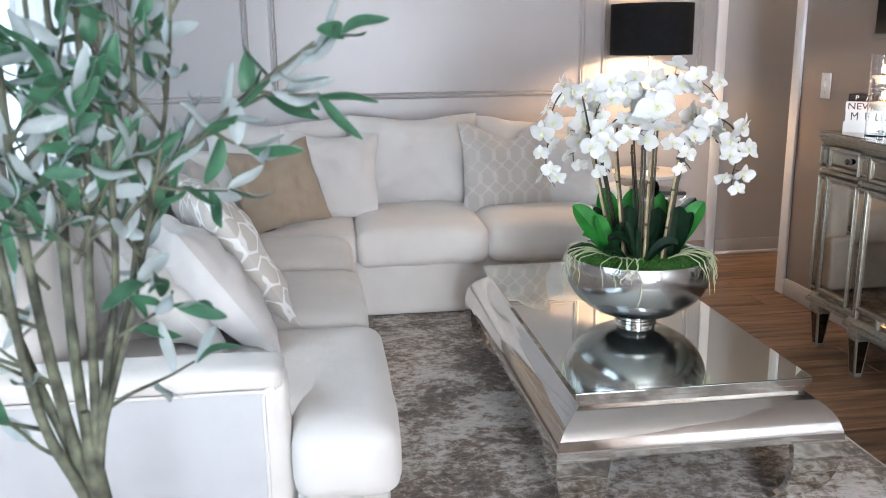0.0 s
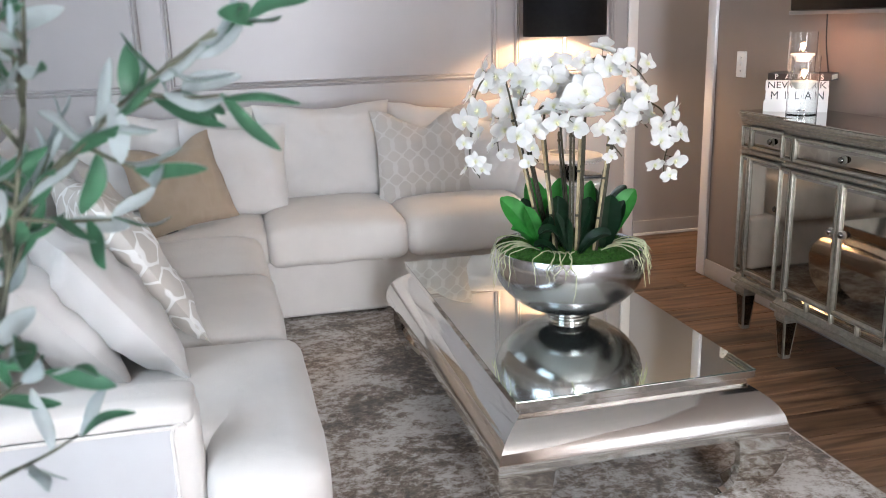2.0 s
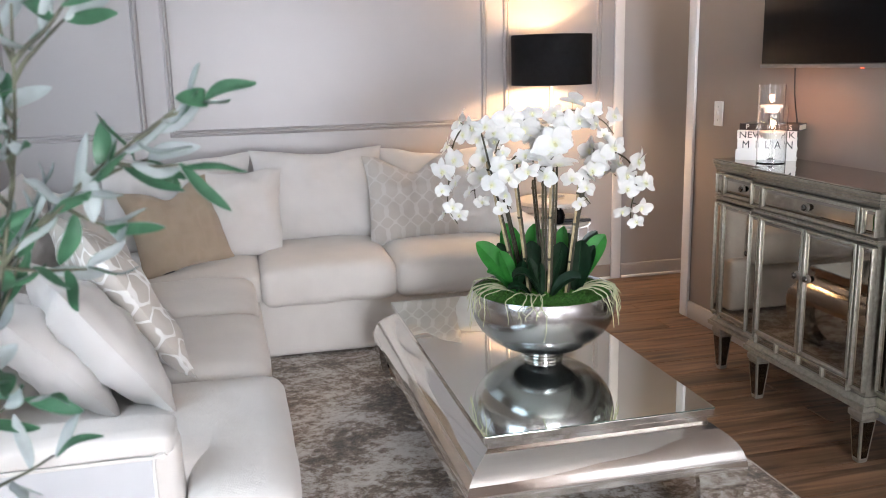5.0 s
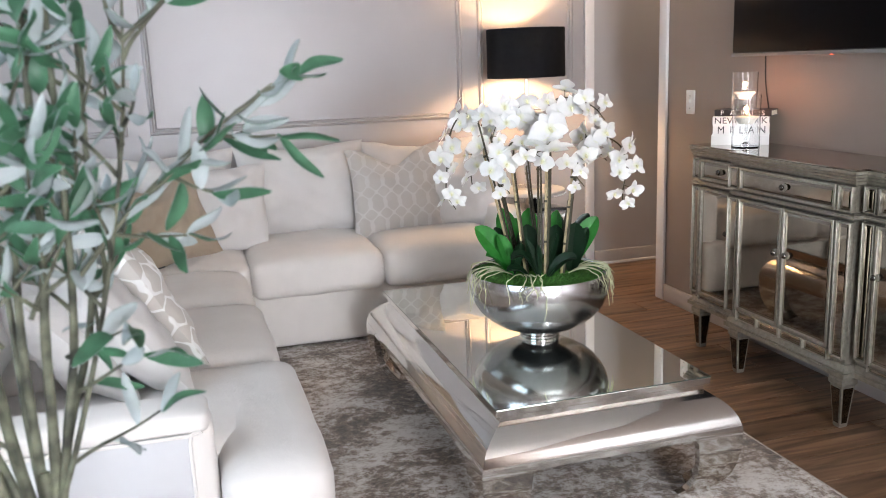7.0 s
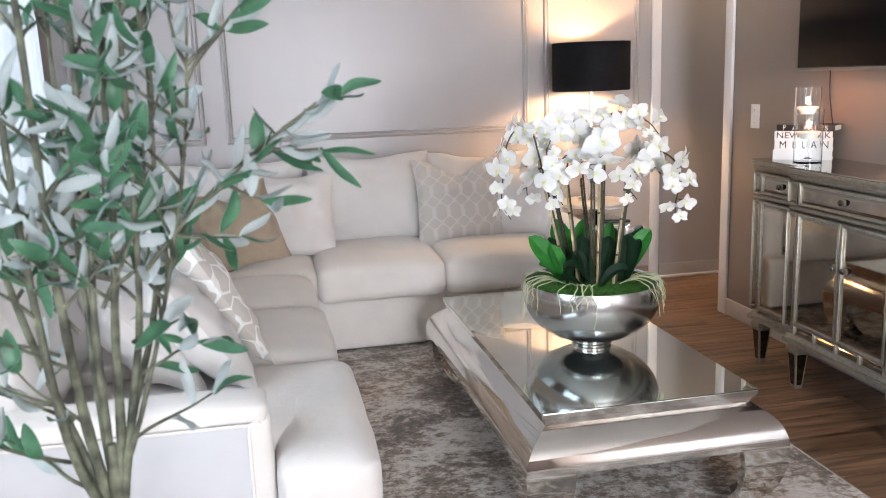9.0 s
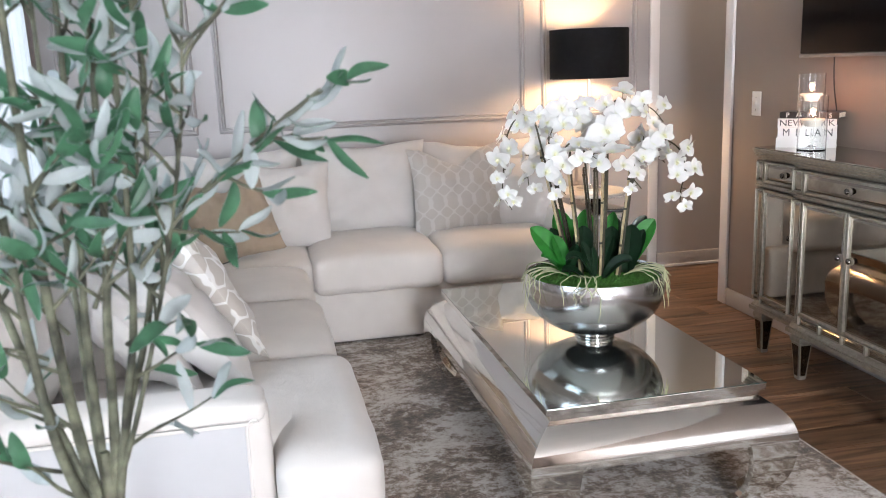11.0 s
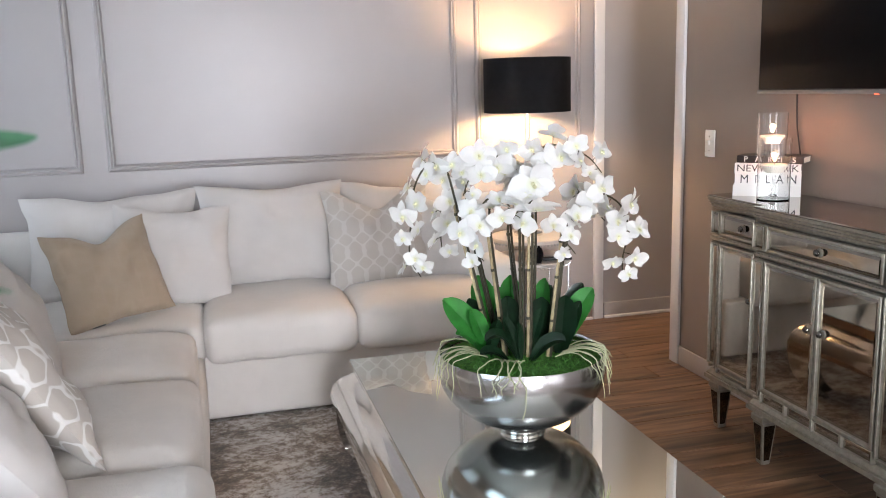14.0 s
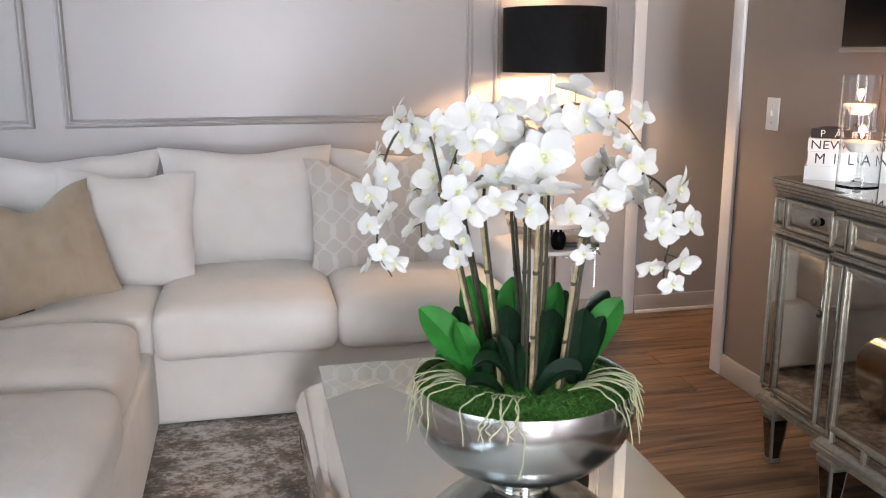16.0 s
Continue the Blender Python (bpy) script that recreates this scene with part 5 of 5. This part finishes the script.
def olive_leaf_mesh(length, width, bend, seed):
    """Closed thin leaf along +x: green upper face, silvery lower face."""
    bm = bmesh.new()
    n = 8
    top, low = [], []
    for i in range(n + 1):
        s = i / n
        wd = max(0.0006, width * math.sin(math.pi * min(1, max(0, s * 0.97 + 0.015))) ** 0.62)
        x, z = length * s, bend * s * s + 0.004 * math.sin(s * 5 + seed)
        row = [(x, wd / 2 * v, z + 0.14 * wd * abs(v)) for v in (-1, -0.5, 0, 0.5, 1)]
        top.append([bm.verts.new(p) for p in row])
        low.append([bm.verts.new((p[0], p[1], p[2] - 0.0007)) for p in row])
    for i in range(n):
        for j in range(4):
            bm.faces.new((top[i][j], top[i + 1][j], top[i + 1][j + 1], top[i][j + 1])).material_index = 0
            bm.faces.new((low[i][j], low[i][j + 1], low[i + 1][j + 1], low[i + 1][j])).material_index = 1
    return finish(bm, "leaf", [M_olive, M_olive_back], 60)


def olive_tree():
    rnd = random.Random(8)
    tree = thing("olive_tree", pose(OX, OY, 0), "artificial olive tree with mottled stems and green and silver leaves", "tree")
    leaves = [olive_leaf_mesh(rnd.uniform(0.050, 0.076), rnd.uniform(0.015, 0.0215), rnd.uniform(-0.022, 0.012), k) for k in range(8)]
    pot = part("pot", lathe([(0.13, 0.0), (0.17, 0.02), (0.19, 0.30), (0.195, 0.32), (0.18, 0.32), (0.175, 0.28), (0.01, 0.28)], 40), M_cover_white, tree, "round white planter")
    part("soil", lathe([(0.174, 0.281), (0.10, 0.290), (0.001, 0.293)], 32, False), M_stem_dark, pot)
    count, spare = 0, []

    def leaf(p, d):
        nonlocal count
        m = Matrix.Translation(p) @ d.to_track_quat("X", "Z").to_matrix().to_4x4() @ pose(0, 0, 0, rnd.uniform(-120, 120) if rnd.random() < 0.5 else rnd.uniform(140, 220), 0, 0)
        me = leaves[rnd.randrange(8)]
        if count < 298:
            share("leaf", me, tree, m)
        else:
            spare.append((me, m))
        count += 1

    def twig(p, d, length, n):
        """A thin twig with leaves on both sides and one at its tip."""
        pts = [p]
        for i in range(4):
            d = (d + Vector((rnd.uniform(-0.2, 0.2), rnd.uniform(-0.2, 0.2), rnd.uniform(-0.12, 0.15)))).normalized()
            pts.append(pts[-1] + d * length / 4)
        way = spline(pts, 3)
        part("twig", tube(way, [0.0032 - 0.0018 * i / (len(way) - 1) for i in range(len(way))], 6), M_bark, tree)
        for k in range(n):
            q = way[int((0.2 + 0.8 * (k + 1) / n) * (len(way) - 1))]
            side = Vector((rnd.uniform(-1, 1), rnd.uniform(-1, 1), rnd.uniform(-0.7, 0.9)))
            leaf(q, (d * 0.55 + side * 0.75).normalized())
        leaf(way[-1], (d + Vector((0, 0, rnd.uniform(-0.4, 0.2)))).normalized())

    def stem(base, ctrl, r0, twigs, lo=0.45):
        way = [Vector((p.x * (0.72 if p.x < 0 else 0.9), p.y, p.z)) for p in spline([base, *ctrl], 7)]
        n = len(way)
        part("stem", tube(way, [r0 * (1 - 0.60 * i / n) * (1 + 0.05 * math.sin(i * 1.9)) for i in range(n)], 10), M_bark, tree)
        for k in range(twigs):
            f = lo + (0.97 - lo) * (k + rnd.random()) / twigs
            a = rnd.uniform(0, 6.283)
            d = Vector((math.cos(a), math.sin(a), rnd.uniform(0.5, 1.6))).normalized()
            twig(way[int(f * (n - 1))], d, rnd.uniform(0.08, 0.14), rnd.randrange(3, 6))

    part("trunk", tube([(0.01, 0, 0.28), (0.015, 0, 0.50), (0.01, 0, 0.70), (0.005, 0, 0.84)], [0.026, 0.022, 0.018, 0.006], 12), M_bark, tree)
    for base, ctrl, r0, twigs, lo in (
            ((0.010, 0.00, 0.74), [(0.022, 0.00, 0.86), (0.030, 0.00, 1.00), (0.042, 0.01, 1.14), (0.050, 0.02, 1.40), (0.060, 0.02, 1.76)], 0.0098, 13, 0.42),
            ((0.012, 0.00, 0.74), [(0.045, -0.01, 0.90), (0.064, 0.00, 1.00), (0.074, 0.00, 1.14), (0.080, 0.01, 1.40), (0.088, 0.02, 1.72)], 0.0082, 13, 0.42),
            ((0.012, 0.01, 0.76), [(0.040, 0.03, 0.88), (0.080, 0.03, 1.00), (0.098, 0.04, 1.14), (0.110, 0.04, 1.40), (0.120, 0.03, 1.70)], 0.0072, 12, 0.42),
            ((0.014, 0.00, 0.78), [(0.055, -0.02, 0.88), (0.095, -0.01, 1.00), (0.130, 0.00, 1.13), (0.155, 0.02, 1.26), (0.170, 0.02, 1.40)], 0.0052, 16, 0.35),
            ((0.004, 0.00, 0.74), [(0.000, 0.01, 0.86), (0.000, 0.01, 1.00), (0.006, 0.02, 1.14), (0.010, 0.03, 1.40), (0.010, 0.03, 1.78)], 0.0088, 12, 0.45),
            ((0.000, 0.00, 0.72), [(-0.030, 0.00, 0.86), (-0.040, -0.02, 1.00), (-0.050, -0.02, 1.14), (-0.062, 0.00, 1.42), (-0.080, 0.00, 1.75)], 0.0108, 12, 0.42),
            ((0.000, 0.01, 0.76), [(-0.015, 0.03, 0.90), (-0.022, 0.05, 1.04), (-0.030, 0.05, 1.20), (-0.034, 0.06, 1.46), (-0.040, 0.06, 1.74)], 0.0064, 10, 0.45),
            ((0.000, -0.01, 0.72), [(-0.060, -0.02, 0.86), (-0.100, 0.00, 1.10), (-0.130, 0.04, 1.40), (-0.170, 0.05, 1.70)], 0.0095, 12, 0.40),
            ((-0.005, 0.00, 0.74), [(-0.090, 0.02, 0.92), (-0.150, 0.02, 1.10), (-0.210, 0.03, 1.35), (-0.250, 0.04, 1.60)], 0.0082, 12, 0.35)):
        stem(base, ctrl, 0.78 * r0, twigs - 1, lo + 0.04)
    # long side branch that reaches over the sofa
    way = spline([(0.06, 0.0, 1.06), (0.14, 0.0, 1.15), (0.22, 0.0, 1.22), (0.31, 0.0, 1.285)], 6)
    part("branch", tube(way, [0.0034 - 0.0001 * i for i in range(len(way))], 7), M_bark, tree)
    for i in (5, 8, 10, 12, 14, 15, 16, 17, 18):
        leaf(way[i], Vector((rnd.uniform(0.1, 0.9), rnd.uniform(-0.6, 0.6), rnd.uniform(-0.4, 0.9))).normalized())
    for i, dz in ((4, -0.25), (7, 0.5), (9, -0.5), (11, 0.2), (13, -0.3), (15, 0.4)):
        twig(Vector(way[i]), Vector((0.8, rnd.uniform(-0.4, 0.4), dz)).normalized(), rnd.uniform(0.06, 0.09), 4)
    # low twigs
    for z, dx in ((0.86, 0.10), (0.90, -0.12), (0.95, 0.14), (0.92, -0.18), (1.0, 0.16), (0.80, -0.10), (0.84, -0.16), (0.97, -0.10), (1.02, -0.06), (1.05, 0.05), (0.88, -0.05), (0.99, -0.15), (1.06, -0.12), (1.08, 0.12)):
        twig(Vector((dx * 0.3, 0, z - 0.02)), Vector((dx * 4, rnd.uniform(-0.4, 0.1), 0.35)).normalized(), 0.13, 4)
    bm = bmesh.new()
    for me, m in spare:
        tmp = bmesh.new()
        tmp.from_mesh(me)
        tmp.transform(m)
        join(bm, tmp)
    tagged(part("foliage", bm, [M_olive, M_olive_back], tree, "", None, 60), "", "", "", "stuff")
    return tree


olive_tree()

# ---- floor planks ----


def planks():
    rnd = random.Random(21)
    L, W = 1.22, 0.152
    meshes = {}

    def plank_mesh(n):
        if n not in meshes:
            bm = box(0, 0, -0.012, n, W - 0.0025, 0, 0.0018, 1)
            meshes[n] = finish(bm, "plank", M_floor, 0)
        return meshes[n]
    y = WY0
    while y < WY1:
        x = WX0 - 0.1 - rnd.choice((0, 0.3, 0.61, 0.85))
        while x < 4.0:
            x0, x1 = max(x, WX0 - 0.1), min(x + L, 4.05 if y > 2.98 else WX1 + 0.1)
            if y + W > WY1:
                break
            if x1 - x0 > 0.05:
                share("plank", plank_mesh(round(x1 - x0 - 0.0025, 4)), floor_base, Matrix.Translation((x0, y, 0)))
            x += L
        y += W
    # narrow closing row at the wall
    y -= W
    share("plank", plank_mesh(4.8), floor_base, Matrix.Translation((WX0, y - 0.0, 0)) @ Matrix.Diagonal((1, max(0.05, (WY1 - y) / W), 1, 1)))


planks()
